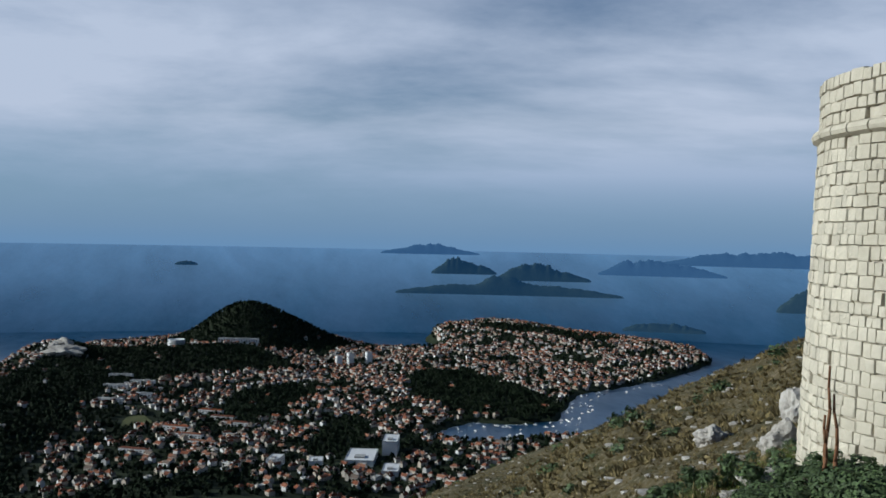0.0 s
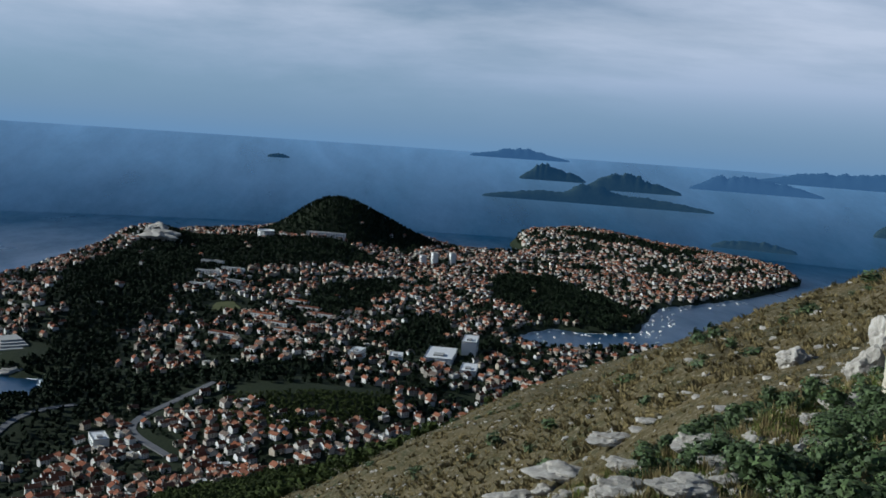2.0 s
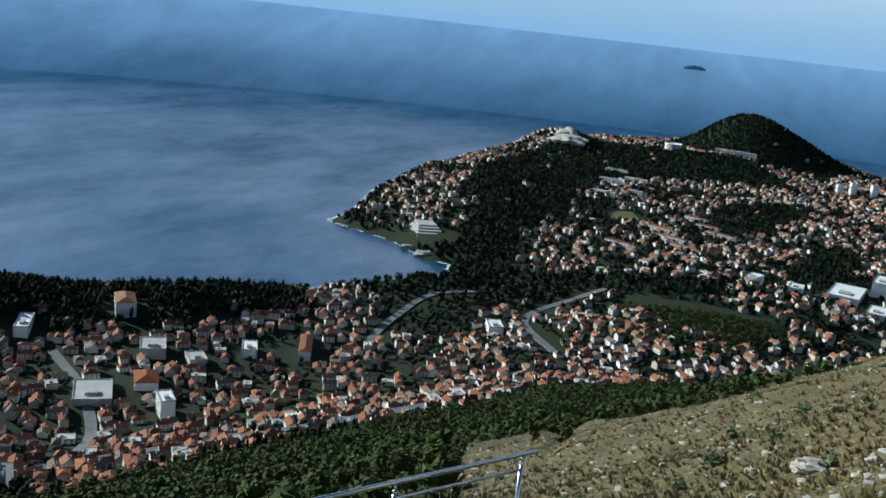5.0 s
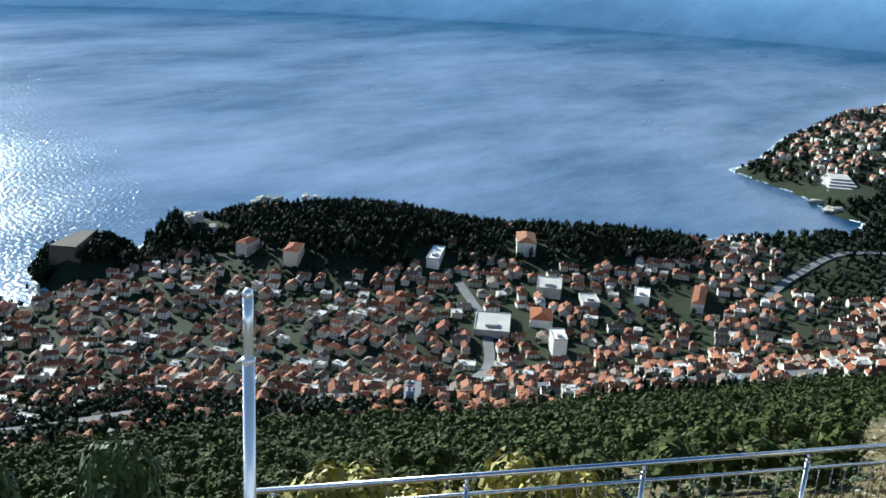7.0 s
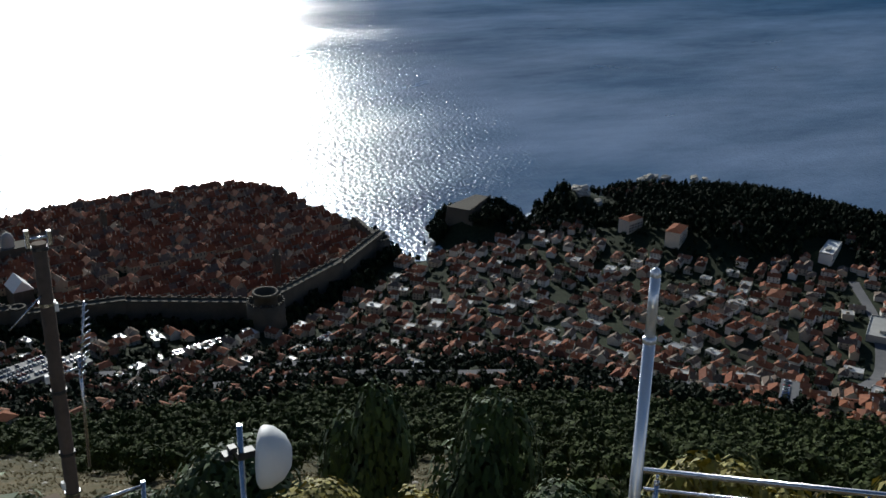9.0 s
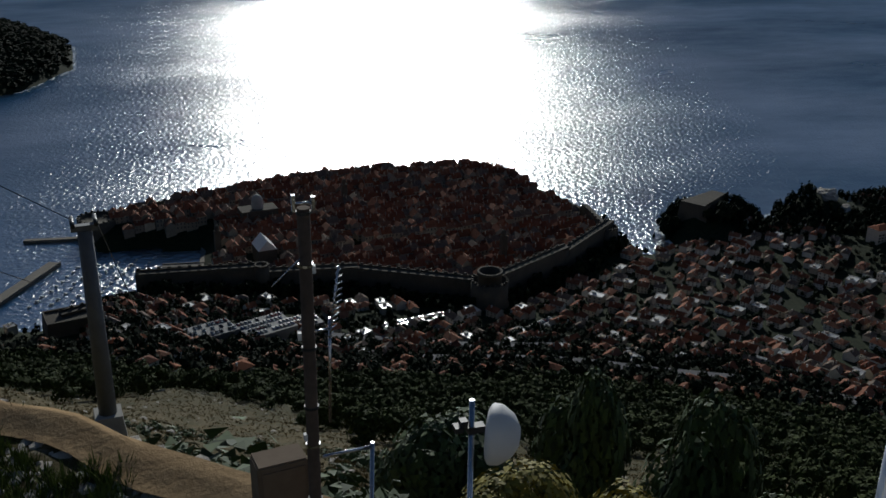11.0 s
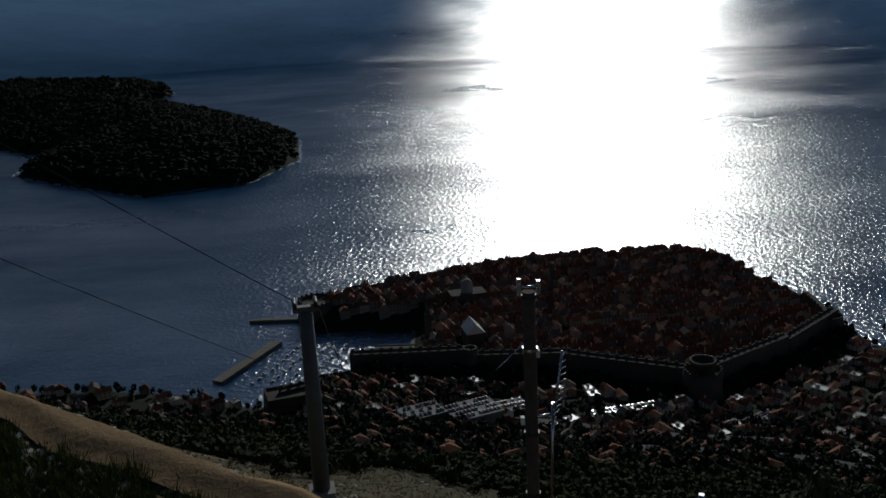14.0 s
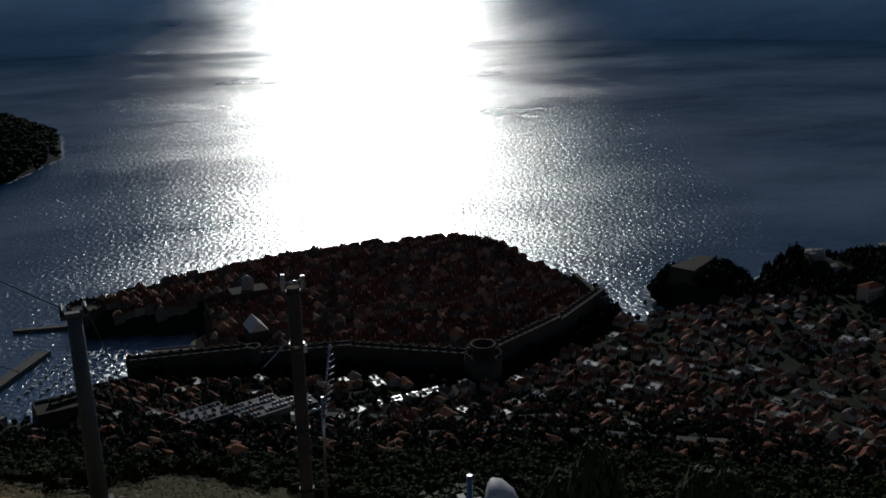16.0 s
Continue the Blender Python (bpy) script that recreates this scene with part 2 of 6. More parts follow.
LOKRUM = [(130, -2300), (120, -2050), (200, -1870), (388, -1805), (560, -1950), (700, -2080), (690, -2280), (900, -2480), (1300, -2700), (1500, -3100),
          (1100, -3450), (620, -3480), (560, -3250), (700, -3050), (450, -2850), (250, -2550)]


def inside(px, py, poly):
    """Signed distance to a closed line: positive within."""
    d = np.full(px.shape, 1e9)
    odd = np.zeros(px.shape, bool)
    for (ax, ay), (bx, by) in zip(poly, poly[1:] + poly[:1]):
        ex, ey = bx - ax, by - ay
        k = np.clip(((px - ax) * ex + (py - ay) * ey) / (ex * ex + ey * ey), 0, 1)
        d = np.minimum(d, np.hypot(px - ax - k * ex, py - ay - k * ey))
        cross = (ay > py) != (by > py)
        odd ^= cross & (px < (bx - ax) * (py - ay) / (by - ay + 1e-9) + ax)
    return np.where(odd, d, -d)


def wave(x, y, size, seed):
    """Smooth irregular relief, about -1 to 1."""
    r = np.random.RandomState(seed)
    v = np.zeros(np.shape(x))
    for k in range(7):
        a, p, f = r.uniform(0, 6.283), r.uniform(0, 6.283), r.uniform(0.6, 2.4) / size
        v = v + np.sin((x * math.cos(a) + y * math.sin(a)) * f * 6.283 + p) / 3.5
    return v


MAIN = COAST_TOWN + COAST_LAPAD + COAST_HARBOUR
HILLS = [(-3395, 168, 142, 215, 182), (-3370, 370, 22, 150, 120), (-430, -1120, 9, 60, 60), (-3100, -390, 52, 170, 110), (-2950, 40, 45, 300, 200), (-3620, 1080, 60, 330, 300), (-3200, 1350, 30, 300, 250),
         (-880, -780, 34, 150, 110), (-1060, -560, 20, 120, 90), (-640, -560, 10, 120, 90), (-600, -935, 26, 45, 30), (-740, -930, 28, 40, 35),
         (-320, -1150, 11, 130, 50), (-2000, -420, 28, 260, 130), (-2500, -300, 26, 300, 200), (-1400, 60, 22, 300, 220)]


def height(x, y):
    x, y = np.asarray(x, float), np.asarray(y, float)
    sd = inside(x, y, MAIN)
    s, p = -0.5 * x - 0.866 * y, -0.866 * x + 0.5 * y
    r = np.hypot(x, y)
    bearing = np.degrees(np.arctan2(x, y)) % 360
    near = np.clip((150 - r) / 110, 0, 1)
    edge = s * (1 - near) + (2.3 - 0.656 * x - 0.755 * y) * near
    crest = np.interp(p, [-3000, -400, -60, 0, 60, 200, 400, 600, 900, 1200, 1600, 2200], [420, 405, 394.9, 394.6, 394.6, 383, 364, 350, 325, 200, 40, 20])
    fall = np.interp(np.where(p < 0, edge * (1 + 0.1 * np.clip((-p - 50) / 150, 0, 1)), edge), [-2000, -300, -20, 9.2, 14, 30, 100, 200, 300, 400, 540, 665, 780, 900, 1500], [120, 30, 0, 0, 5.0, 18, 66, 124, 177, 224, 283, 335, 372, 390, 396])
    slope = crest - fall
    sill = EYE - r * np.tan(np.radians(np.interp(bearing, [140, 150, 158, 164.5, 170, 178, 190], [16, 20, 25, 28.5, 31.5, 34, 36])))
    slope = np.where((bearing > 140) & (bearing < 190) & (edge > 9.4) & (r < 110), np.minimum(slope, np.maximum(sill, slope - 14 * np.clip((110 - r) / 40, 0, 1) * np.clip((edge - 9.4) / 3, 0, 1))), slope)
    az = np.degrees(np.arctan2(x, y)) % 360
    dip = np.interp(az, [236, 245, 255, 262, 268, 274, 284, 290, 296, 303, 312, 318], [40, 37, 31, 26.5, 21.5, 18.2, 14.5, 12.2, 9.8, 6.4, 4, 0])
    shoulder = EYE - r * np.tan(np.radians(dip)) - np.where(r < 380, 0.0065, 0.15) * (r - 380) ** 2 / 380
    slope = np.where((az > 236) & (az < 318) & (r > 9), np.minimum(slope, np.maximum(shoulder, slope - np.maximum(40 * np.clip((az - 264) / 12, 0, 1), 12 * (r < 90)))), slope)
    slope = slope + np.clip((r - 12) / 60, 0, 1) * (0.8 * wave(x, y, 35, 3) + 2.5 * wave(x, y, 160, 4)) * np.clip((slope - 60) / 120, 0, 1)
    # the eastern flank drops away below the terrace path
    flank = EYE - 7 - r * np.tan(np.radians(np.interp(bearing, [140, 150, 156, 159, 164, 168, 171, 176], [14, 17, 20, 22, 23.5, 24.5, 25.2, 25.6])))
    slope = np.where((bearing > 140) & (bearing < 176) & (r > 110), np.minimum(slope, np.maximum(flank, 3)), slope)
    low = 9 + 4 * wave(x, y, 400, 5)
    for hx, hy, hz, a, b in HILLS:
        low = low + hz * np.exp(-((x - hx) / a) ** 2 - ((y - hy) / b) ** 2)
    land = np.logaddexp(slope / 9, low / 9) * 9
    land = np.where(slope > low + 80, slope, land)
    shore = np.clip(sd / 28, 0, 1) ** 0.7
    z = np.where(sd > 0, 1.5 + (land - 1.5) * shore, -4)
    z = z + 1.35 * np.exp(-((x + 15.2) ** 2 + (y - 13.2) ** 2) / 30)
    sl = inside(x, y, LOKRUM)
    isl = 6 + 82 * np.clip(sl / 330, 0, 1) ** 0.8 + 3 * wave(x, y, 120, 9)
    return np.where(sl > 0, np.maximum(1, isl * np.clip(sl / 25, 0.1, 1)), z)


def mesh_from(name, verts, faces, material, smooth=False):
    me = bpy.data.meshes.new(name)
    verts, faces = np.asarray(verts, np.float32), np.asarray(faces, np.int32)
    k = faces.shape[1]
    me.vertices.add(len(verts))
    me.vertices.foreach_set("co", verts.ravel())
    me.loops.add(faces.size)
    me.loops.foreach_set("vertex_index", faces.ravel())
    me.polygons.add(len(faces))
    me.polygons.foreach_set("loop_start", np.arange(0, faces.size, k, dtype=np.int32))
    me.polygons.foreach_set("use_smooth", np.full(len(faces), smooth))
    me.materials.append(material)
    me.update(calc_edges=True)
    return me


def polar(azs, rs, zf):
    a, r = np.meshgrid(np.radians(azs), rs, indexing="ij")
    x, y = np.sin(a) * r, np.cos(a) * r
    x, y, z = zf(x, y, r)
    v = np.stack([x, y, z], -1).reshape(-1, 3)
    na, nr = a.shape
    i = np.arange(na * nr).reshape(na, nr)
    f = np.stack([i[:-1, :-1], i[:-1, 1:], i[1:, 1:], i[1:, :-1]], -1).reshape(-1, 4)
    return v, f


az_all = np.concatenate([np.arange(-45, 145, 3.0), np.arange(145, 315.01, 0.45)])
r_all = np.concatenate([[0.3, 2, 3.5], np.geomspace(5, 4300, 330)])
gv, gf = polar(az_all, r_all, lambda x, y, r: (x, y, height(x, y)))
ground = new("ground", mesh_from("ground", gv, gf, GROUND, True))
tagged(ground, "dry limestone hillside falling to the wooded coast and town", "ground", kind="structure")


def sea_level(r):
    """The sea lies flat to 4 km; past that it stands up as a far backdrop to the horizon, one degree below the eye."""
    t = np.clip((r - 4000) / 880, 0, 1)
    dep = math.atan(EYE / 4000) * (1 - t) ** 1.0 + radians(1.0) * t
    return np.where(r > 4000, EYE - r * np.tan(dep), 0.0)


r_sea = np.geomspace(300, 4000, 60)
sv, sf = polar(np.arange(-45, 315.01, 1.5), r_sea, lambda x, y, r: (x, y, sea_level(r)))
sea = new("water", mesh_from("water", sv, sf, SEA, True))
tagged(sea, "rippled blue sea glittering under the low sun", "sea", kind="structure")
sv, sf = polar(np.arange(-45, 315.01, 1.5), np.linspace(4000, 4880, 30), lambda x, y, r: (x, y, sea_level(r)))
tagged(new("backdrop_sea", mesh_from("backdrop_sea", sv, sf, FARSEA, True)), "far sea fading to the horizon in a painted blue haze glow", "sea", kind="structure")


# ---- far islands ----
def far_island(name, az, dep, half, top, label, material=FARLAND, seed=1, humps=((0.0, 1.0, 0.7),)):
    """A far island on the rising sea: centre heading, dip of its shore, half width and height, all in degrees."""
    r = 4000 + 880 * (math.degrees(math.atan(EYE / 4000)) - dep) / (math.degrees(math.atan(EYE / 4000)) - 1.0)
    rng = np.random.RandomState(seed)
    n, m = 120, 8
    u = np.linspace(-1, 1, n)
    prof = np.maximum(0, 1 - np.abs(u) ** 4) ** 0.6 * (0.3 + np.sum([hh * np.exp(-((u - c) / (w * 1.25)) ** 2) for c, hh, w in humps], axis=0))
    for k in range(11):
        prof *= 1 + 0.05 / (1 + k * 0.2) * np.sin(u * (3 + 4.3 * k) + rng.uniform(0, 6.3))
    prof *= radians(top) * r / prof.max()
    a = np.radians(az + u * half)
    v = []
    for j in range(m):
        q = j / (m - 1)
        lift = math.sin(q * math.pi / 2) ** 0.6
        rr = r - 6 + 30 * q
        for i in range(n):
            wob = 1 + 0.1 * math.sin(i * 1.7 + j * 2.3)
            v.append((math.sin(a[i]) * rr, math.cos(a[i]) * rr, float(sea_level(np.array(r - 6.0))) - 3 + (prof[i] * wob + 3) * lift))
    i = np.arange(n * m).reshape(m, n)
    f = np.stack([i[:-1, :-1], i[1:, :-1], i[1:, 1:], i[:-1, 1:]], -1).reshape(-1, 4)
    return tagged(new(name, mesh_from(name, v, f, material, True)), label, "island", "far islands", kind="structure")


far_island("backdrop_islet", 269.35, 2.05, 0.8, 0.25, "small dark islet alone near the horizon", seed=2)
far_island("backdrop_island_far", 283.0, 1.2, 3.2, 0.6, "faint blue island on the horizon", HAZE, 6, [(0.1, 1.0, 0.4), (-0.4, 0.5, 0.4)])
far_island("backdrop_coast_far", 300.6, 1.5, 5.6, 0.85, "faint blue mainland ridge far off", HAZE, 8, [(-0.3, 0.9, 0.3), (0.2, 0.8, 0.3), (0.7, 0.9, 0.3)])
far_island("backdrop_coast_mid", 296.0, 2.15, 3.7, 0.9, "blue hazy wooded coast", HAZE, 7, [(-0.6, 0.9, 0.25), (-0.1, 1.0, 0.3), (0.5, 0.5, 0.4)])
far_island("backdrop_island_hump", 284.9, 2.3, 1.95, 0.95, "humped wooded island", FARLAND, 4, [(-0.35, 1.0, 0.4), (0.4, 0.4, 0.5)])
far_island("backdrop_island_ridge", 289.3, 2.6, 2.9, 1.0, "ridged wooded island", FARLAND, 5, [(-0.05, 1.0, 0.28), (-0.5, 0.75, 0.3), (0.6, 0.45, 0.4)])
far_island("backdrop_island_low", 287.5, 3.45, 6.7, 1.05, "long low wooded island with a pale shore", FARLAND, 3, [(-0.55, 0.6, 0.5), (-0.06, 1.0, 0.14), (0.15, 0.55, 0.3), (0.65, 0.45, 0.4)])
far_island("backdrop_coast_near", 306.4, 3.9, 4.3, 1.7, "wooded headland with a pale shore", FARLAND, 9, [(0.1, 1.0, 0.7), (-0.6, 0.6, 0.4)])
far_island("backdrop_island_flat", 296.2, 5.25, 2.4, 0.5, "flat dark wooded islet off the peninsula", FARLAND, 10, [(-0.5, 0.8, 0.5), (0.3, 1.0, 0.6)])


# ---- many small pieces joined ----
def scatter(name, tv, tf, mats, slots, places, label, category, smooth=False):
    """One mesh out of a template set down at many places (x, y, z, turn, sx, sy, sz)."""
    tv, tf = np.asarray(tv, float), np.asarray(tf, int)
    P = np.asarray(places, float)
    c, s = np.cos(P[:, 3])[:, None], np.sin(P[:, 3])[:, None]
    x, y, z = tv[None, :, 0] * P[:, 4:5], tv[None, :, 1] * P[:, 5:6], tv[None, :, 2] * P[:, 6:7]
    v = np.stack([x * c - y * s + P[:, 0:1], x * s + y * c + P[:, 1:2], z + P[:, 2:3]], -1).reshape(-1, 3)
    f = (tf[None] + (np.arange(len(P)) * len(tv))[:, None, None]).reshape(-1, tf.shape[1])
    me = mesh_from(name, v, f, mats[0], smooth)
    for m in mats[1:]:
        me.materials.append(m)
    if len(mats) > 1:
        me.polygons.foreach_set("material_index", np.tile(np.asarray(slots, np.int32), len(P)))
    return tagged(new(name, me), label, category, kind="stuff")


def house_shape(roof):
    """A house about 1 x 1 x 1: walls, a gabled, hipped or flat roof, a chimney, and window recesses along its fronts; quads."""
    w, e, h, o = 0.5, 0.5, 0.70, 0.05
    v = [(-w, -e, -0.5), (w, -e, -0.5), (w, e, -0.5), (-w, e, -0.5), (-w, -e, h), (w, -e, h), (w, e, h), (-w, e, h)]
    f, m = [(0, 1, 5, 4), (2, 3, 7, 6), (1, 2, 6, 5), (3, 0, 4, 7)], [0] * 4
    if roof == "flat":
        v += [(-w - 0.02, -e - 0.02, h - 0.03), (w + 0.02, -e - 0.02, h - 0.03), (w + 0.02, e + 0.02, h - 0.03), (-w - 0.02, e + 0.02, h - 0.03)]
        v += [(x, y, h + 0.06) for x, y, z in v[8:12]] + [(x * 0.94, y * 0.94, h + 0.06) for x, y, z in v[8:12]] + [(x * 0.94, y * 0.94, h + 0.01) for x, y, z in v[8:12]]
        for a in (8, 12, 16):
            f += [(a + i, a + (i + 1) % 4, a + 4 + (i + 1) % 4, a + 4 + i) for i in range(4)]
        f.append((20, 21, 22, 23))
        m += [0] * 12 + [3]
        b = len(v)
        v += [(x, y, z) for z in (h, h + 0.2) for x, y in ((0.1, -0.2), (0.32, -0.2), (0.32, 0.1), (0.1, 0.1))]
    else:
        k = -o if roof == "gable" else 0.32
        if roof == "gable":
            v += [(-w, 0, 1.0), (w, 0, 1.0)]
            f += [(4, 7, 8, 8), (5, 9, 6, 6)]
            m += [0] * 2
        b = len(v)
        v += [(-w - o, -e - o, h - 0.03), (w + o, -e - o, h - 0.03), (w + o, e + o, h - 0.03), (-w - o, e + o, h - 0.03), (-w + k, 0, 1.04), (w - k, 0, 1.04)]
        f += [(b, b + 1, b + 5, b + 4), (b + 2, b + 3, b + 4, b + 5)]
        m += [1] * 2
        if roof == "hip":
            f += [(b + 1, b + 2, b + 5, b + 5), (b + 3, b, b + 4, b + 4)]
            m += [1] * 2
        b = len(v)
        v += [(x, y, z) for z in (0.7, 1.16) for x, y in ((0.18, 0.12), (0.25, 0.12), (0.25, 0.2), (0.18, 0.2))]
    f += [(b + i, b + (i + 1) % 4, b + 4 + (i + 1) % 4, b + 4 + i) for i in range(4)] + [(b + 4, b + 5, b + 6, b + 7)]
    m += [0] * 5
    for side in (-1, 1):
        for x in (-0.33, 0.0, 0.33):
            for z in (0.12, 0.44):
                b, y = len(v), side * (e + 0.004)
                v += [(x - 0.055, y, z), (x + 0.055, y, z), (x + 0.055, y, z + 0.16), (x - 0.055, y, z + 0.16)]
                f.append((b, b + 1, b + 2, b + 3))
                m.append(2)
    return v, f, m


rng = np.random.RandomState(11)


def jitter(x0, x1, y0, y1, step):
    gx, gy = np.meshgrid(np.arange(x0, x1, step), np.arange(y0, y1, step))
    gx, gy = gx.ravel(), gy.ravel()
    return gx + rng.uniform(-0.42, 0.42, gx.shape) * step, gy + rng.uniform(-0.42, 0.42, gy.shape) * step


# dark pine woods on the peninsula, between the housing estates
WOODS = [[(-2348, -500), (-2845, -440), (-3046, -400), (-3300, -400), (-3250, -120), (-3043, -20), (-3011, 179), (-2820, 252), (-2730, 293), (-2669, 42), (-2462, -184), (-2250, -240), (-2020, -230), (-1787, -280),
          (-1593, -264), (-1480, -260), (-1480, -380), (-1633, -396), (-1800, -360), (-2050, -440)],
         [(-2043, 265), (-2098, 356), (-1905, 327), (-1760, 285), (-1690, 200), (-1784, 185)],
         [(-1414, -217), (-1476, -202), (-1551, 20), (-1584, 120), (-1480, 60), (-1400, -60)],
         [(-2367, 83), (-2553, 276), (-2408, 291), (-2150, 165), (-2041, 88), (-2062, 17)],
         [(-2623, 539), (-2790, 651), (-2700, 760), (-2367, 818), (-2200, 840), (-2060, 770), (-2020, 666), (-2124, 540), (-2291, 503)],
         [(-3620, 1011), (-3450, 1211), (-3350, 1500), (-3176, 1350), (-3189, 1254), (-3341, 1165), (-3500, 1000)],
         [(-1519, -371), (-1481, -142), (-1388, -124), (-1295, -204), (-1242, -231), (-1150, -230), (-1096, -285), (-1118, -344), (-1201, -364), (-1400, -430)],
         [(-3640, 60), (-3500, 380), (-3330, 520), (-3160, 420), (-3050, 220), (-3120, 0), (-3350, -120)]]


def in_woods(x, y):
    return np.max([inside(x, y, w) for w in WOODS], axis=0) > 0


def town_top(x, y):
    """How high up the slope the houses reach."""
    p = -0.866 * x + 0.5 * y
    return np.interp(p, [-400, -180, -60, 100, 250, 400, 580, 712, 850, 1000, 1250, 1400], [185, 166, 150, 143, 136, 100, 100, 72, 42, 27, 27, 116])


def town_mask(x, y):
    """How built-up a place is, 0 to 1."""
    sd = inside(x, y, MAIN)
    d = np.where((sd > 14) & (height(x, y) < town_top(x, y)), 0.75, 0.0)
    for cx, cy, a, b in [(-880, -800, 190, 120), (-1020, -640, 90, 150), (-600, -945, 70, 45), (-740, -925, 60, 50), (-2130, -175, 85, 50)]:
        d = np.where(((x - cx) / a) ** 2 + ((y - cy) / b) ** 2 < 1, 0.015, d)
    d = np.where(in_woods(x, y), 0.012, d)
    d = np.where(inside(x, y, LOKRUM) > 0, 0, d)
    rr = np.hypot(x, y)
    d = np.where(rr > 1300, d * np.clip(0.85 + 0.9 * wave(x, y, 260, 21) + 0.5 * wave(x, y, 90, 22), 0.05, 1), 1.1 * d * np.clip(0.9 + 0.6 * wave(x, y, 150, 22), 0.15, 1) * np.where(x > 60, 0.5, np.where(height(x, y) > 70, 0.7, 1)))
    old = inside(x, y, OLD_TOWN)
    return np.where(old > -32, 0, d)


GRADAC = [(-560, -980), (-560, -890), (-700, -860), (-800, -690), (-960, -560), (-1120, -420), (-1200, -500), (-1000, -800), (-900, -980)]
OLD_TOWN = [(85, -845), (20, -872), (-91, -862), (-179, -850), (-283, -790), (-390, -850), (-470, -915), (-478, -1000), (-440, -1128), (-383, -1198), (-187, -1206),
            (0, -1145), (60, -1100), (40, -1058), (-62, -1045), (-46, -915), (30, -868)]

ROADS = [[(-150, -560), (-300, -470), (-371, -440), (-440, -415), (-513, -400), (-575, -360), (-640, -300), (-700, -240), (-790, -170), (-900, -110)],
         [(-1060, -330), (-1160, -330), (-1266, -317), (-1330, -260)], [(-1130, -120), (-1228, -174), (-1330, -150), (-1420, -90)],
         [(-70, -660), (-97, -699), (-140, -705), (-180, -690), (-230, -640), (-330, -590)], [(-620, -420), (-700, -455), (-780, -520), (-850, -600)]]
BUILT = [(-976, -595, 34), (-876, -653, 34), (-896, -512, 30), (-770, -500, 36), (-819, -474, 30), (-768, -424, 24), (-994, -380, 38), (-900, -464, 24), (-954, -429, 26),
         (-1186, -205, 26), (-748, -754, 26), (-733, -812, 22), (-1735, 335, 44), (-1665, 275, 56), (-1575, 305, 36), (-1640, 126, 26), (-1640, 192, 26), (-3154, -63, 40), (-2941, 440, 22), (-2925, 488, 22), (-1610, -410, 70),
         (-22, -629, 26), (-66, -701, 30), (-105, -750, 26), (-760, -916, 40), (-590, -920, 45), (-2098, -124, 60)]
def clear_of(x, y, road, built):
    """Places off the roads and off the larger buildings."""
    k = np.ones(len(x), bool)
    for bx, by, br in BUILT:
        k &= np.hypot(x - bx, y - by) > br * built
    for line in ROADS:
        for (ax, ay), (bx, by) in zip(line, line[1:]):
            q = np.clip(((x - ax) * (bx - ax) + (y - ay) * (by - ay)) / ((bx - ax) ** 2 + (by - ay) ** 2), 0, 1)
            k &= np.hypot(x - ax - q * (bx - ax), y - ay - q * (by - ay)) > road
    return k


hx, hy = jitter(-4000, 900, -1150, 2000, 15.5)
keep = rng.uniform(0, 1, hx.shape) < town_mask(hx, hy)
hx, hy = hx[keep], hy[keep]
hz = height(hx, hy)
hr = np.hypot(hx, hy)
k = clear_of(hx, hy, 11, 1.0)
hx, hy, hz, hr = hx[k], hy[k], hz[k], hr[k]
# thin out the far side of the bay, where woods show between the houses
k = (hr < 1350) | (rng.uniform(0, 1, len(hx)) < np.where(hr < 2500, 0.55, 0.72))
hx, hy, hz, hr = hx[k], hy[k], hz[k], hr[k]
turn = radians(-58) + 0.3 * wave(hx, hy, 350, 31) + rng.uniform(-0.12, 0.12, len(hx)) + rng.choice([0, math.pi / 2], len(hx))
houses = np.stack([hx, hy, hz, turn, rng.uniform(8, 15, len(hx)), rng.uniform(7, 10.5, len(hx)), rng.uniform(6, 10.5, len(hx)) * np.where(hr > 1350, 1.15, 1)], -1)
order = np.argsort(hr)
order = order[[155 < math.degrees(math.atan2(hx[i], hy[i])) % 360 < 300 for i in order]]
NEAR_HOUSES = houses[order[:200]]
rest = np.ones(len(houses), bool)
rest[order[:200]] = False
houses = houses[rest]
kind_of = rng.uniform(0, 1, len(houses))
for roof, lo, hi, lb in (("gable", 0, 0.56, "pale rendered houses with orange gabled tile roofs crowding the coast"), ("hip", 0.56, 0.91, "pale rendered houses with orange hipped tile roofs crowding the coast"),
                         ("flat", 0.91, 1.01, "pale flat-roofed houses and blocks between the tiled roofs")):
    hv_, hf_, hs_ = house_shape(roof)
    scatter("houses", hv_, hf_, [WALL, ROOF, PANE, FLATROOF], hs_, houses[(kind_of >= lo) & (kind_of < hi)], lb, "houses")


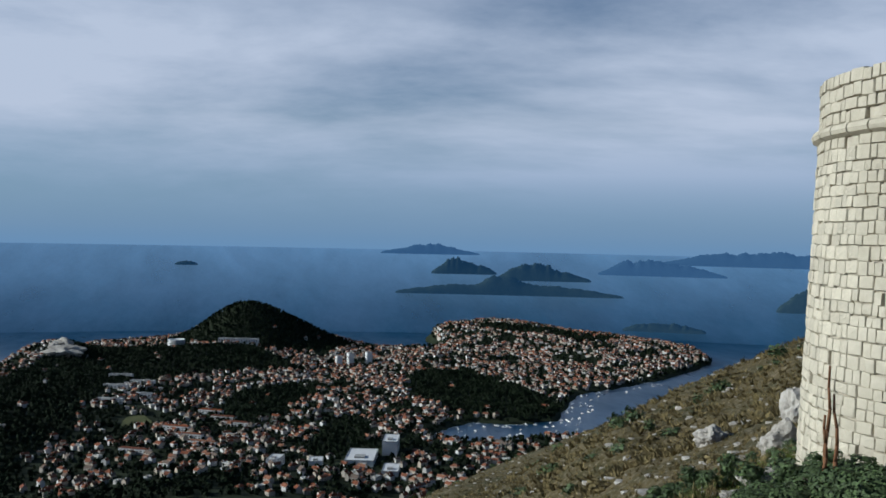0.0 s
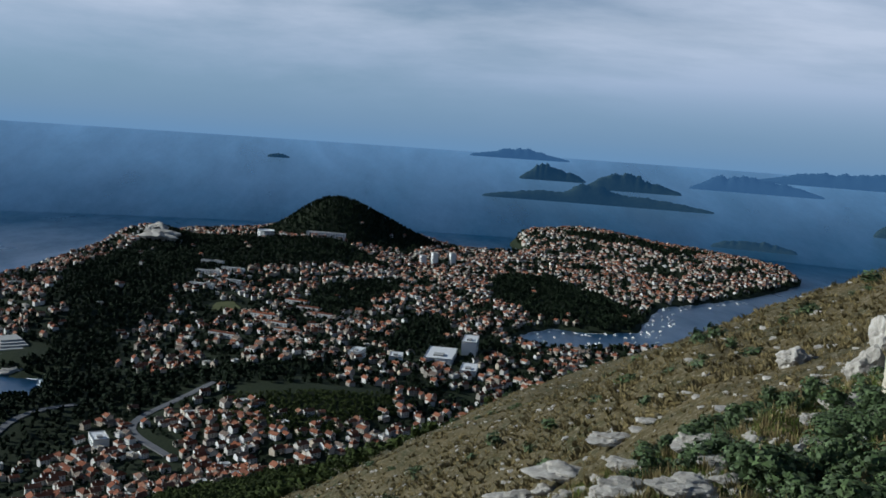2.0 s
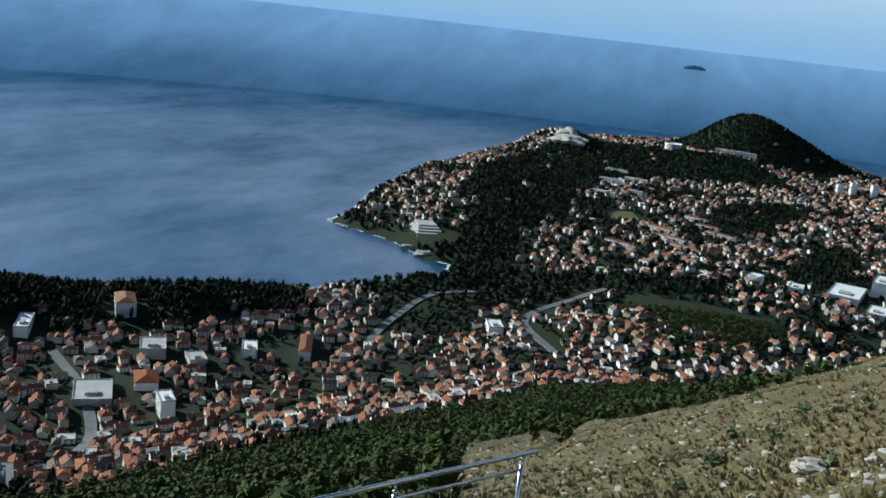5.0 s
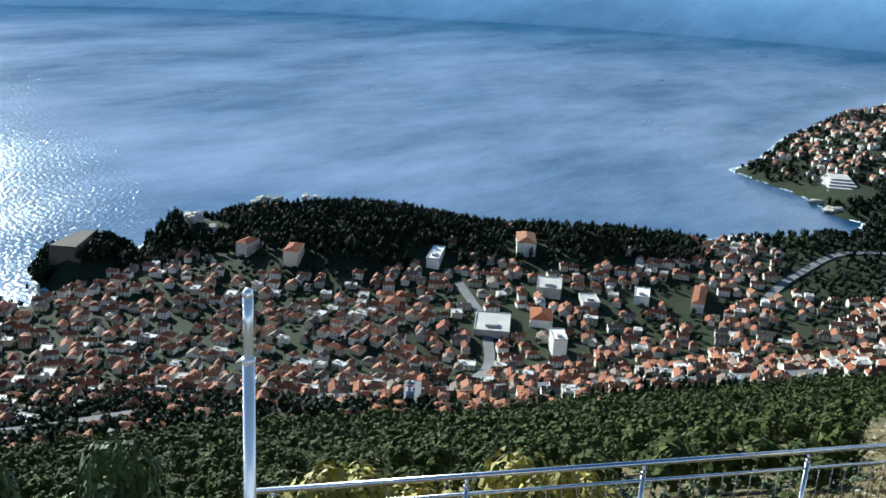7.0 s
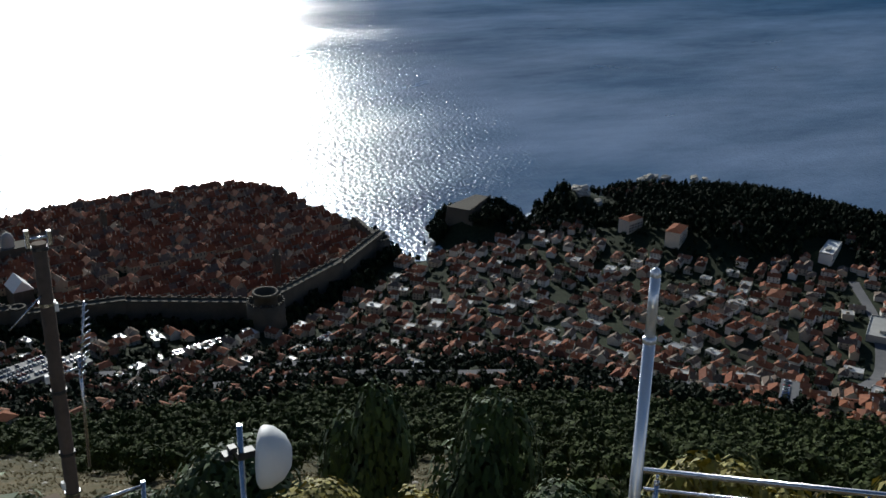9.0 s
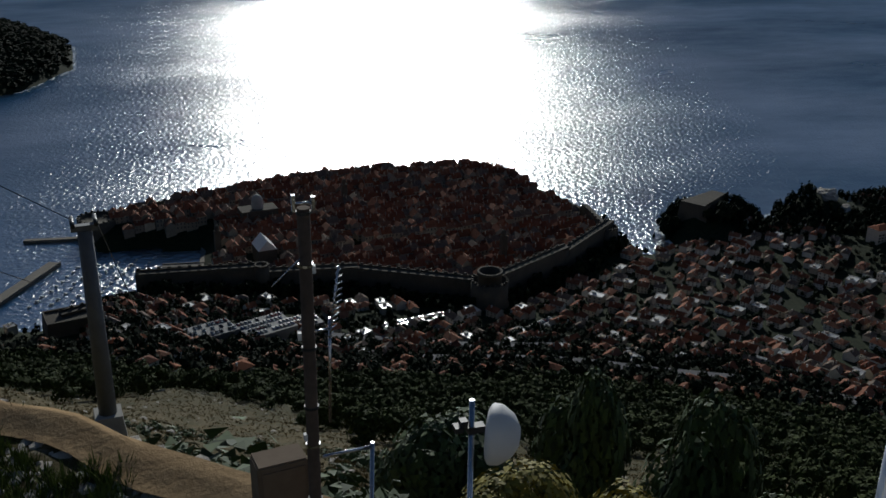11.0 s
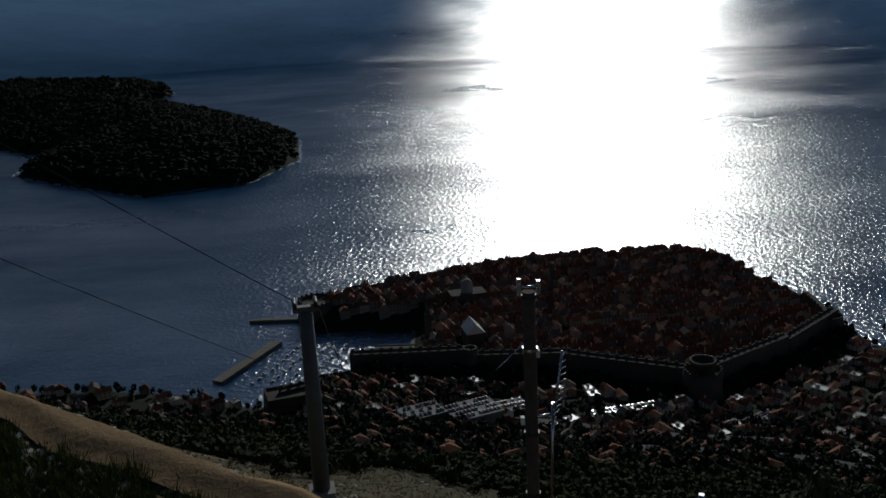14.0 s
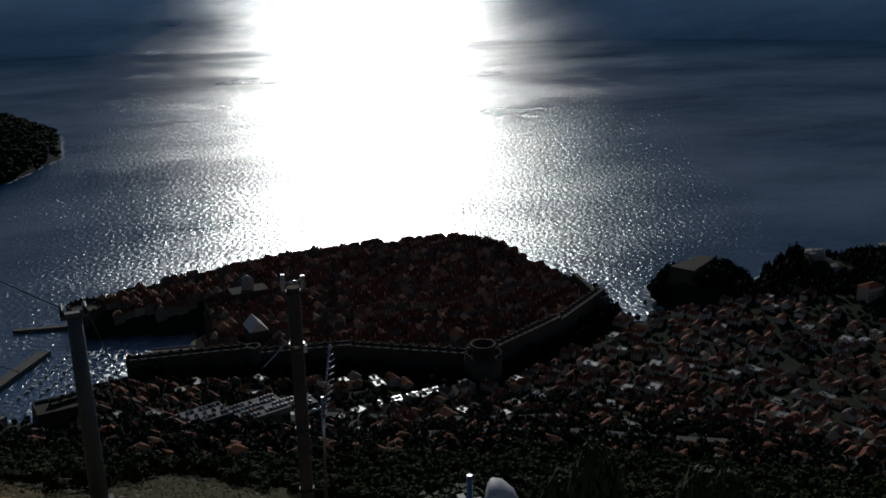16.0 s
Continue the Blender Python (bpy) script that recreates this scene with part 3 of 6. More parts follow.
def clump(n=5, seed=0, tall=1.0, leaves=26, size=0.34):
    """An uneven crown about 1 wide and 1 high: leafy flakes round a few centres, as triangles."""
    r = np.random.RandomState(seed)
    v, f = [], []
    for k in range(n):
        c = np.array([r.uniform(-0.28, 0.28), r.uniform(-0.28, 0.28), r.uniform(0.25, 0.8) * tall])
        rad = r.uniform(0.2, 0.34)
        for j in range(leaves):
            d = r.normal(size=3)
            d /= np.linalg.norm(d)
            o = c + d * rad * r.uniform(0.75, 1.1)
            t1 = np.cross(d, r.normal(size=3))
            t1 /= np.linalg.norm(t1)
            t2 = np.cross(d, t1)
            s = size * r.uniform(0.5, 1.0) * 0.6
            b = len(v)
            v += [o - t1 * s - t2 * s * 0.6, o + t1 * s - t2 * s * 0.6, o + t2 * s + d * s * 0.3]
            f.append((b, b + 1, b + 2))
    return v, f


tx, ty = jitter(-4000, 900, -1150, 2000, 13)
dens = np.where(inside(tx, ty, MAIN) > 6, 0.75, 0) * ((height(tx, ty) < town_top(tx, ty)) | (tx < -1400)) * (inside(tx, ty, OLD_TOWN) < -20) * np.where(in_woods(tx, ty), 1.3, np.clip(1.0 - 0.55 * town_mask(tx, ty), 0.45, 1))
k = (rng.uniform(0, 1, tx.shape) < dens) & clear_of(tx, ty, 12, 0.8)
tx, ty = tx[k], ty[k]
ex, ey = jitter(-1250, -520, -1000, -400, 8.5)
k = (inside(ex, ey, GRADAC) > 0) & (inside(ex, ey, MAIN) > 3) & clear_of(ex, ey, 9, 0.8)
tx, ty = np.concatenate([tx, ex[k]]), np.concatenate([ty, ey[k]])
# gardens between the nearest houses
ex, ey = jitter(-420, 250, -900, -230, 9.5)
ez = height(ex, ey)
k = (ez < town_top(ex, ey)) & (ez > 25) & (inside(ex, ey, OLD_TOWN) < -20) & clear_of(ex, ey, 10, 1.0) & (wave(ex, ey, 60, 66) > -0.3)
tx, ty = np.concatenate([tx, ex[k]]), np.concatenate([ty, ey[k]])
tr = np.hypot(tx, ty)
for i, (a, b, lv) in enumerate([(0, 1300, 10), (1300, 9000, 3)]):
    q = (tr >= a) & (tr < b)
    P = np.stack([tx[q], ty[q], height(tx[q], ty[q]) - 0.5, rng.uniform(0, 6.28, q.sum()), *(rng.uniform(5.5, 10.5, (2, q.sum()))), rng.uniform(5, 8.5, q.sum()) * np.where(inside(tx[q], ty[q], GRADAC) > 0, 1.8, np.where(in_woods(tx[q], ty[q]), 1.4, np.where((tr[q] > 1300) | (tx[q] > -420), 1.25, 1)))], -1)
    cv, cf = clump(4, i, 1.0, lv, 0.42 if i == 0 else 0.75)
    scatter("town_trees", cv, cf, [LEAF], None, P, "dark pines and garden trees between the houses", "trees")

# woods on the slope above the town
tx, ty = jitter(-1350, 500, -900, 350, 6.5)
zz = height(tx, ty)
lim = np.where(np.degrees(np.arctan2(tx, ty)) % 360 < 259, 385, 285)
bear = np.degrees(np.arctan2(tx, ty)) % 360
open_ground = (bear > 160) & (bear < 214) & (zz > 262 + 30 * wave(tx, ty, 90, 61))
dens = np.where((zz > town_top(tx, ty) - 4) & ~open_ground, np.clip((lim - zz) / 90, 0.0, 0.95), 0) * (np.hypot(tx, ty) > 75)
k = (rng.uniform(0, 1, tx.shape) < dens)
tx, ty, zz = tx[k], ty[k], zz[k]
P = np.stack([tx, ty, zz - 0.4, rng.uniform(0, 6.28, len(tx)), *(rng.uniform(4.5, 8.5, (2, len(tx)))), rng.uniform(3.5, 7.5, len(tx))], -1)
wr = np.hypot(tx, ty)
for a, b, lv, sz in ((0, 260, 38, 0.16), (260, 430, 16, 0.24), (430, 2000, 7, 0.36)):
    q = (wr >= a) & (wr < b)
    for half in (0, 1):
        cv, cf = clump(6, 7 + a + half, 1.0, lv, sz)
        k = q & (np.arange(len(tx)) % 2 == half)
        scatter("slope_woods", cv, cf, [PINE], None, P[k], "green scrub oak and pine covering the slope", "woods")
# woods on the island and the dark hills
tx, ty = jitter(0, 1600, -3500, -1780, 16)
k = inside(tx, ty, LOKRUM) > 8
tx, ty = tx[k], ty[k]
P = np.stack([tx, ty, height(tx, ty) - 1, rng.uniform(0, 6.28, len(tx)), *(rng.uniform(14, 22, (2, len(tx)))), rng.uniform(8, 14, len(tx))], -1)
cv, cf = clump(4, 9, 1.0, 5, 0.6)
scatter("island_woods", cv, cf, [LEAF], None, P, "dense dark pines covering the island", "woods")


# ---- building helpers ----
def box(bm, x0, x1, y0, y1, z0, z1, m=None):
    v = [bm.verts.new((m or Matrix()) @ Vector(c)) for c in ((x0, y0, z0), (x1, y0, z0), (x1, y1, z0), (x0, y1, z0), (x0, y0, z1), (x1, y0, z1), (x1, y1, z1), (x0, y1, z1))]
    for f in ((3, 2, 1, 0), (4, 5, 6, 7), (0, 1, 5, 4), (1, 2, 6, 5), (2, 3, 7, 6), (3, 0, 4, 7)):
        bm.faces.new([v[i] for i in f])
    return v


def tube(bm, a, b, r1, r2=None, n=10):
    a, b, r2 = Vector(a), Vector(b), r1 if r2 is None else r2
    q = (b - a).to_track_quat("Z", "Y")
    rings = []
    for c, r in ((a, r1), (b, r2)):
        rings.append([bm.verts.new(c + q @ Vector((r * math.cos(k * 6.2832 / n), r * math.sin(k * 6.2832 / n), 0))) for k in range(n)])
    for k in range(n):
        bm.faces.new((rings[0][k], rings[0][(k + 1) % n], rings[1][(k + 1) % n], rings[1][k])).smooth = True
    bm.faces.new(rings[0][::-1])
    bm.faces.new(rings[1])


def lathe(bm, profile, n=24, a0=0.0, a1=360.0):
    """Turns (radius, height) pairs about the z axis."""
    full = a1 - a0 >= 360
    m = n if full else n + 1
    rings = [[bm.verts.new((r * math.cos(radians(a0 + (a1 - a0) * k / n)), r * math.sin(radians(a0 + (a1 - a0) * k / n)), z)) for k in range(m)] for r, z in profile]
    for p, q in zip(rings, rings[1:]):
        for k in range(n):
            f = bm.faces.new((p[k], p[(k + 1) % m], q[(k + 1) % m], q[k]))
            f.smooth = n > 16
    return rings


def part(name, bm, material, parent, label=""):
    me = bpy.data.meshes.new(name)
    bmesh.ops.recalc_face_normals(bm, faces=bm.faces)
    bm.to_mesh(me)
    bm.free()
    me.materials.append(material)
    ob = new(name, me)
    ob.parent = parent
    if label:
        tagged(ob, label)
    return ob


def thing(name, m, label, category, group="", kind=""):
    ob = new(name)
    ob.matrix_basis = m
    return tagged(ob, label, category, group, kind)


def top(x, y):
    return float(height(np.array([x]), np.array([y]))[0])


def plain(name, colours, rough=0.85, dirt=0.12, scale=0.4):
    """One of a few paints for each object, with weathering."""
    m, n, l, b = shader(name, rough)
    r = n.new("ShaderNodeValToRGB")
    r.color_ramp.interpolation = "CONSTANT"
    e = r.color_ramp.elements
    while len(e) < len(colours):
        e.new(0.5)
    for i, (s, c) in enumerate(zip(e, colours)):
        s.position, s.color = i / len(colours), (*c, 1)
    l.new(n.new("ShaderNodeObjectInfo").outputs["Random"], r.inputs["Fac"])
    v = n.new("ShaderNodeTexCoord").outputs["Object"]
    w = ramp(n, l, noise_node(n, l, v, scale, 5, 0.7), [(0.3, (1 - dirt * 2,) * 3), (0.7, (1, 1, 1))])
    l.new(mixed(n, l, 1.0, r.outputs["Color"], w, "MULTIPLY"), b.inputs["Base Color"])
    return m


H_WALL = plain("house_wall_paint", [(0.74, 0.70, 0.62), (0.66, 0.60, 0.50), (0.80, 0.78, 0.74), (0.72, 0.62, 0.47), (0.60, 0.53, 0.45), (0.78, 0.72, 0.62)])
H_ROOF = plain("house_roof_tiles", [(0.25, 0.085, 0.038), (0.29, 0.11, 0.052), (0.17, 0.07, 0.042), (0.27, 0.13, 0.075), (0.21, 0.085, 0.045)], 0.9, 0.2, 0.8)
GLASS = plain("dark_window", [(0.02, 0.025, 0.03), (0.05, 0.05, 0.045), (0.03, 0.05, 0.04)], 0.25, 0.05)
CONCRETE = surface("pale_concrete", [(0.3, (0.30, 0.29, 0.265)), (0.7, (0.44, 0.425, 0.39))], 0.1, 0.9, fine=1.2, bump=0.2, dist=0.1)
ASPHALT = surface("sunlit_asphalt", [(0.3, (0.10, 0.10, 0.105)), (0.7, (0.17, 0.165, 0.16))], 0.05, 0.85)
PAVED = surface("worn_car_park_asphalt", [(0.3, (0.08, 0.08, 0.083)), (0.7, (0.14, 0.136, 0.13))], 0.05, 0.75)
WHITE = surface("white_paint", [(0.3, (0.60, 0.59, 0.56)), (0.7, (0.74, 0.72, 0.68))], 0.5, 0.6)
DARK = surface("dark_metal", [(0.3, (0.03, 0.03, 0.032)), (0.7, (0.06, 0.058, 0.055))], 4.0, 0.5, 0.6)
WOODPOLE = surface("weathered_pole", [(0.3, (0.07, 0.05, 0.035)), (0.7, (0.14, 0.10, 0.07))], 3.0, 0.85, bump=0.4, dist=0.01)
FOAM = surface("white_surf", [(0.3, (0.62, 0.66, 0.68)), (0.7, (0.85, 0.87, 0.88))], 0.2, 0.9)
QUAY = surface("quay_stone", [(0.3, (0.15, 0.135, 0.11)), (0.7, (0.26, 0.235, 0.195))], 0.2, 0.9)


def house(label, w, d, h, rise, hip, wins):
    """A rendered house with a tiled roof, chimney and windows, standing at the origin."""
    ob = thing("house", Matrix(), label, "house", "town houses")
    bm = bmesh.new()
    v = box(bm, -w / 2, w / 2, -d / 2, d / 2, -4, h)
    if not hip:
        a, b = bm.verts.new((-w / 2, 0, h + rise)), bm.verts.new((w / 2, 0, h + rise))
        bm.faces.new((v[7], v[4], a))
        bm.faces.new((v[5], v[6], b))
    part("shell", bm, H_WALL, ob)
    bm = bmesh.new()
    o, k, t = 0.5, (d / 2 if hip else -0.4), 0.25
    lo = [(-w / 2 - o, -d / 2 - o, h - 0.15), (w / 2 + o, -d / 2 - o, h - 0.15), (w / 2 + o, d / 2 + o, h - 0.15), (-w / 2 - o, d / 2 + o, h - 0.15)]
    e = [bm.verts.new(c) for c in lo]
    e2 = [bm.verts.new((x, y, z + t)) for x, y, z in lo]
    a, b = bm.verts.new((-w / 2 + k, 0, h + rise + t)), bm.verts.new((w / 2 - k, 0, h + rise + t))
    for f in ((e2[0], e2[1], b, a), (e2[2], e2[3], a, b), (e2[1], e2[2], b), (e2[3], e2[0], a), e[::-1]):
        bm.faces.new(f)
    for i in range(4):
        bm.faces.new((e[i], e[(i + 1) % 4], e2[(i + 1) % 4], e2[i]))
    part("roof", bm, H_ROOF, ob)
    bm = bmesh.new()
    box(bm, w * 0.2, w * 0.2 + 0.9, 0.8, 1.6, h, h + rise + 1.1)
    part("chimney", bm, H_WALL, ob)
    for side in (-1, 1):
        for i in range(wins):
            for lev in range(2 if h > 6 else 1):
                x, z = -w / 2 + (i + 0.5) * w / wins, 1.3 + lev * 3
                bm = bmesh.new()
                box(bm, x - 0.55, x + 0.55, side * d / 2 - 0.04, side * d / 2 + 0.04, z, z + 1.5)
                part("window", bm, GLASS, ob)
    return ob


kinds = [("two-storey pale house with an orange gabled tile roof", 12, 9, 6.6, 2.2, False, 3), ("squat pale house with an orange hipped tile roof", 11, 10, 5.6, 2.4, True, 2),
         ("long rendered house with a weathered tile roof", 17, 9, 6.8, 2.1, False, 3), ("tall pale apartment house with a hipped tile roof", 13, 11, 9.5, 2.6, True, 3)]
protos = [None] * 4
for n_, (x, y, z, a, sx, sy, sz) in enumerate(NEAR_HOUSES):
    i = (n_ * 7 + int(sx * 10)) % 4
    m = pose(x, y, z - 0.2, 0, 0, math.degrees(a)) @ Matrix.Scale(0.66 + 0.012 * sx, 4)
    if protos[i] is None:
        protos[i] = house(*kinds[i])
        protos[i].matrix_basis = m
    else:
        copy_thing(protos[i], m)


# ---- larger buildings ----
def building(name, x, y, turn, w, d, h, label, roof="flat", material=None, storeys=0, bays=0, roofmat=None):
    """A long or tall building with a parapet or tiled roof and rows of windows along its two long faces."""
    ob = thing(name, pose(x, y, top(x, y), 0, 0, turn), label, "building", "larger buildings")
    bm = bmesh.new()
    box(bm, -w / 2, w / 2, -d / 2, d / 2, -8, h)
    part("shell", bm, material or WHITE, ob)
    bm = bmesh.new()
    if roof == "flat":
        for x0, x1, y0, y1 in ((-w / 2 - 0.3, w / 2 + 0.3, -d / 2 - 0.3, -d / 2 + 0.3), (-w / 2 - 0.3, w / 2 + 0.3, d / 2 - 0.3, d / 2 + 0.3),
                               (-w / 2 - 0.3, -w / 2 + 0.3, -d / 2 + 0.3, d / 2 - 0.3), (w / 2 - 0.3, w / 2 + 0.3, -d / 2 + 0.3, d / 2 - 0.3)):
            box(bm, x0, x1, y0, y1, h - 0.4, h + 0.9)
        part("parapet", bm, roofmat or CONCRETE, ob)
        bm = bmesh.new()
        box(bm, w * 0.1, w * 0.3, -d * 0.2, d * 0.15, h + 0.02, h + 2.6)
        part("roof_house", bm, CONCRETE, ob)
    else:
        e = [bm.verts.new(c) for c in ((-w / 2 - 0.6, -d / 2 - 0.6, h), (w / 2 + 0.6, -d / 2 - 0.6, h), (w / 2 + 0.6, d / 2 + 0.6, h), (-w / 2 - 0.6, d / 2 + 0.6, h))]
        k = d * 0.45
        a, b = bm.verts.new((-w / 2 + k, 0, h + d * 0.22)), bm.verts.new((w / 2 - k, 0, h + d * 0.22))
        for f in ((e[0], e[1], b, a), (e[2], e[3], a, b), (e[1], e[2], b), (e[3], e[0], a), e[::-1]):
            bm.faces.new(f)
        part("roof", bm, roofmat or H_ROOF, ob)
    for side in (-1, 1):
        for s in range(storeys):
            for i in range(bays):
                bm = bmesh.new()
                xx, zz = -w / 2 + (i + 0.5) * w / bays, 1.2 + s * 3.2
                box(bm, xx - w / bays * 0.3, xx + w / bays * 0.3, side * d / 2 - 0.05, side * d / 2 + 0.05, zz, zz + 1.6)
                part("window", bm, GLASS, ob)
    return ob


building("hotel", -976, -595, 35, 42, 22, 15, "large pink hotel with a red roof and white roof terrace", "tile", H_WALL, 4, 8)
building("school", -876, -653, 28, 46, 14, 9, "long white flat-roofed building among pines", storeys=2, bays=9)
building("office_block", -896, -512, 30, 36, 26, 11, "square grey flat-roofed office block", material=CONCRETE, storeys=3, bays=7)
building("market_hall", -770, -500, 32, 48, 34, 6, "wide pale concrete hall with a flat deck roof", material=CONCRETE)
building("sports_hall", -819, -474, 32, 34, 22, 8, "hall with a broad red sheet roof", "tile", WHITE)
building("apartment_block", -768, -424, 40, 26, 13, 18, "white apartment block with balconies", storeys=5, bays=7)
building("barracks", -994, -380, 20, 58, 13, 11, "long building with an orange tiled roof", "tile", H_WALL, 3, 12)
building("workshop", -900, -464, 40, 26, 18, 7, "low grey workshop with a flat roof", material=CONCRETE)
building("white_office", -954, -429, 25, 30, 16, 9, "white office with a pale flat roof", storeys=2, bays=6)
building("garage", -1186, -205, 20, 32, 18, 10, "white square building beside the main road", storeys=2, bays=5)
building("old_hotel", -748, -754, 30, 30, 16, 15, "tall shaded old hotel among the trees", "tile", H_WALL, 4, 6)
building("old_villa", -733, -812, 10, 24, 15, 14, "tall old villa among the trees", "tile", H_WALL, 3, 5)
building("grey_villa", -728, -594, 30, 20, 14, 11, "old stone villa with a steep tiled roof", "tile", H_WALL, 3, 4)
building("hospital", -1735, 335, -15, 64, 26, 25, "big white flat-roofed hospital block", storeys=6, bays=12)
building("ward", -1668, 272, -15, 92, 48, 11, "low white wing of the hospital with broad flat roofs", storeys=2, bays=12)
building("depot", -1575, 305, -15, 56, 26, 9, "low white flat-roofed depot building", storeys=1, bays=8)
building("office_block", -1640, 126, -20, 40, 20, 13, "pale flat-roofed office block with window bands", storeys=3, bays=8)
building("office_block", -1640, 192, -10, 36, 22, 12, "square pale flat-roofed block among houses", storeys=3, bays=7)
building("tower_block", -2941, 440, 10, 20, 16, 34, "pale tower block on the peninsula", storeys=8, bays=4)
building("tower_block", -2925, 492, 10, 18, 16, 36, "pale tower block on the peninsula", storeys=8, bays=4)
building("tower_block", -2900, 400, 10, 18, 16, 30, "pale tower block on the peninsula", storeys=8, bays=4)
building("long_hotel", -3080, 120, 75, 120, 16, 12, "long white hotel below the dark hill", storeys=3, bays=16)
for i in range(7):
    building("terrace_row", -2150 + i * 62, 30 + 46 * (i % 3) - i * 22, 62, 54, 10, 9, "row of pale terraced houses with tiled roofs", "tile", WHITE, 2, 7)
for i in range(5):
    building("terrace_row", -2560 + i * 75, -180 + 55 * (i % 2), 70, 58, 11, 9, "row of pale terraced flats", "flat", WHITE, 2, 7)

rh = thing("round_hotel", pose(-3154, -63, top(-3154, -63)), "round white hotel drum below the wooded hill", "building", "larger buildings")
bm = bmesh.new()
lathe(bm, [(26, -6), (26, 22), (24.5, 22), (24.5, 20.5), (0.1, 20.5)], 32)
part("drum", bm, WHITE, rh)
for k in range(5):
    bm = bmesh.new()
    lathe(bm, [(26.05, 2 + k * 4), (26.3, 2 + k * 4), (26.3, 4 + k * 4), (26.05, 4 + k * 4)], 32)
    part("window_band", bm, GLASS, rh)
bm = bmesh.new()
box(bm, -80, -26, -9, 9, -6, 9)
part("wing", bm, WHITE, rh)

ter = thing("terraced_hotel", pose(-1600, -400, 3, 0, 0, 118), "stepped concrete hotel terraces going down to the rocks", "building", "larger buildings")
for k in range(8):
    bm = bmesh.new()
    box(bm, -34 + k * 3, 34 - k * 2, k * 11 - 20, 96 - k * 0.1, -4 if k == 0 else k * 2.6, (k + 1) * 2.6)
    part("terrace", bm, CONCRETE, ter)

# ---- sea fort on its rock ----
lov = thing("sea_fort", pose(-600, -938, 24, 0, 0, 32), "triangular stone fort on a wooded sea rock", "fort")
bm = bmesh.new()
lo = [bm.verts.new(c) for c in ((-36, -14, -22), (34, -20, -22), (34, 18, -22), (-36, 12, -22))]
hi = [bm.verts.new(c) for c in ((-33, -11, 15), (31, -17, 17), (31, 15, 17), (-33, 9, 15))]
for i in range(4):
    bm.faces.new((lo[i], lo[(i + 1) % 4], hi[(i + 1) % 4], hi[i]))
bm.faces.new(hi)
part("shell", bm, OLDSTONE, lov)
for k in range(14):
    bm = bmesh.new()
    box(bm, -32 + k * 4.6, -29.6 + k * 4.6, 7.4 + k * 0.43, 8.9 + k * 0.43, 15.1 + k * 0.143, 17 + k * 0.143)
    part("merlon", bm, OLDSTONE, lov)

# ---- the walled town ----
WALL_H = {0: 17, 1: 20, 2: 22, 3: 24, 4: 24, 5: 22, 6: 16}
tw = thing("town_wall", Matrix(), "high grey stone wall ringing the old town", "town wall", kind="structure")
ring = OLD_TOWN[:13]
for i, ((ax, ay), (bx, by)) in enumerate(zip(ring, ring[1:])):
    ln, an = math.hypot(bx - ax, by - ay), math.degrees(math.atan2(by - ay, bx - ax))
    z0 = min(top(ax, ay), top(bx, by), top((ax + bx) / 2, (ay + by) / 2))
    hh = WALL_H.get(i, 9) + max(0, top((ax + bx) / 2, (ay + by) / 2) - z0)
    m = pose(ax, ay, z0, 0, 0, an)
    bm = bmesh.new()
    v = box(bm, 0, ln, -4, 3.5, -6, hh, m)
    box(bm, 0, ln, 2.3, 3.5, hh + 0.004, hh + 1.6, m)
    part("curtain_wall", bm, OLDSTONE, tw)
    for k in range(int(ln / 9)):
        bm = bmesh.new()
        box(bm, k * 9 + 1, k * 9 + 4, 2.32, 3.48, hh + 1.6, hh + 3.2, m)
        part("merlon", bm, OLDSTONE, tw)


def round_tower(name, x, y, z, r, h, label, crown=0.0):
    ob = thing(name, pose(x, y, z), label, "tower", "town towers")
    bm = bmesh.new()
    lathe(bm, [(r * 1.12, -8), (r, h * 0.45), (r, h), (r - 2.2, h), (r - 2.2, h - 3), (0.1, h - 3)], 32)
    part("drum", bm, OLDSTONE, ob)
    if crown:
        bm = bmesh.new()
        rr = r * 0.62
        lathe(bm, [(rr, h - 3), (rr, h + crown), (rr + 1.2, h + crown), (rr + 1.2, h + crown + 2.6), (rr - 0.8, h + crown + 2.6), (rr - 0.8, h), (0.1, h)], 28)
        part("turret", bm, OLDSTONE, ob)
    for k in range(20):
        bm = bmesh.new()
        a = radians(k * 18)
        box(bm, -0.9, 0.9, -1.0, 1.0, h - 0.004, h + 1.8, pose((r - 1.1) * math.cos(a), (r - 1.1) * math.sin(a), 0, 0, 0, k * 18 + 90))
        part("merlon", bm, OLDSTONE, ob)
    return ob


round_tower("corner_tower", -285, -781, top(-285, -781), 17, 24, "massive round corner tower with a crowned turret", 7)
round_tower("gate_tower", -462, -905, top(-462, -905), 11, 18, "round tower at the western gate")
round_tower("wall_tower", -91, -860, top(-91, -860), 7, 24, "slim round wall tower")
round_tower("wall_tower", -385, -850, top(-385, -850), 7, 22, "slim round wall tower")
round_tower("harbour_fort", 58, -1095, 2, 22, 22, "rounded harbour fort above the quay")


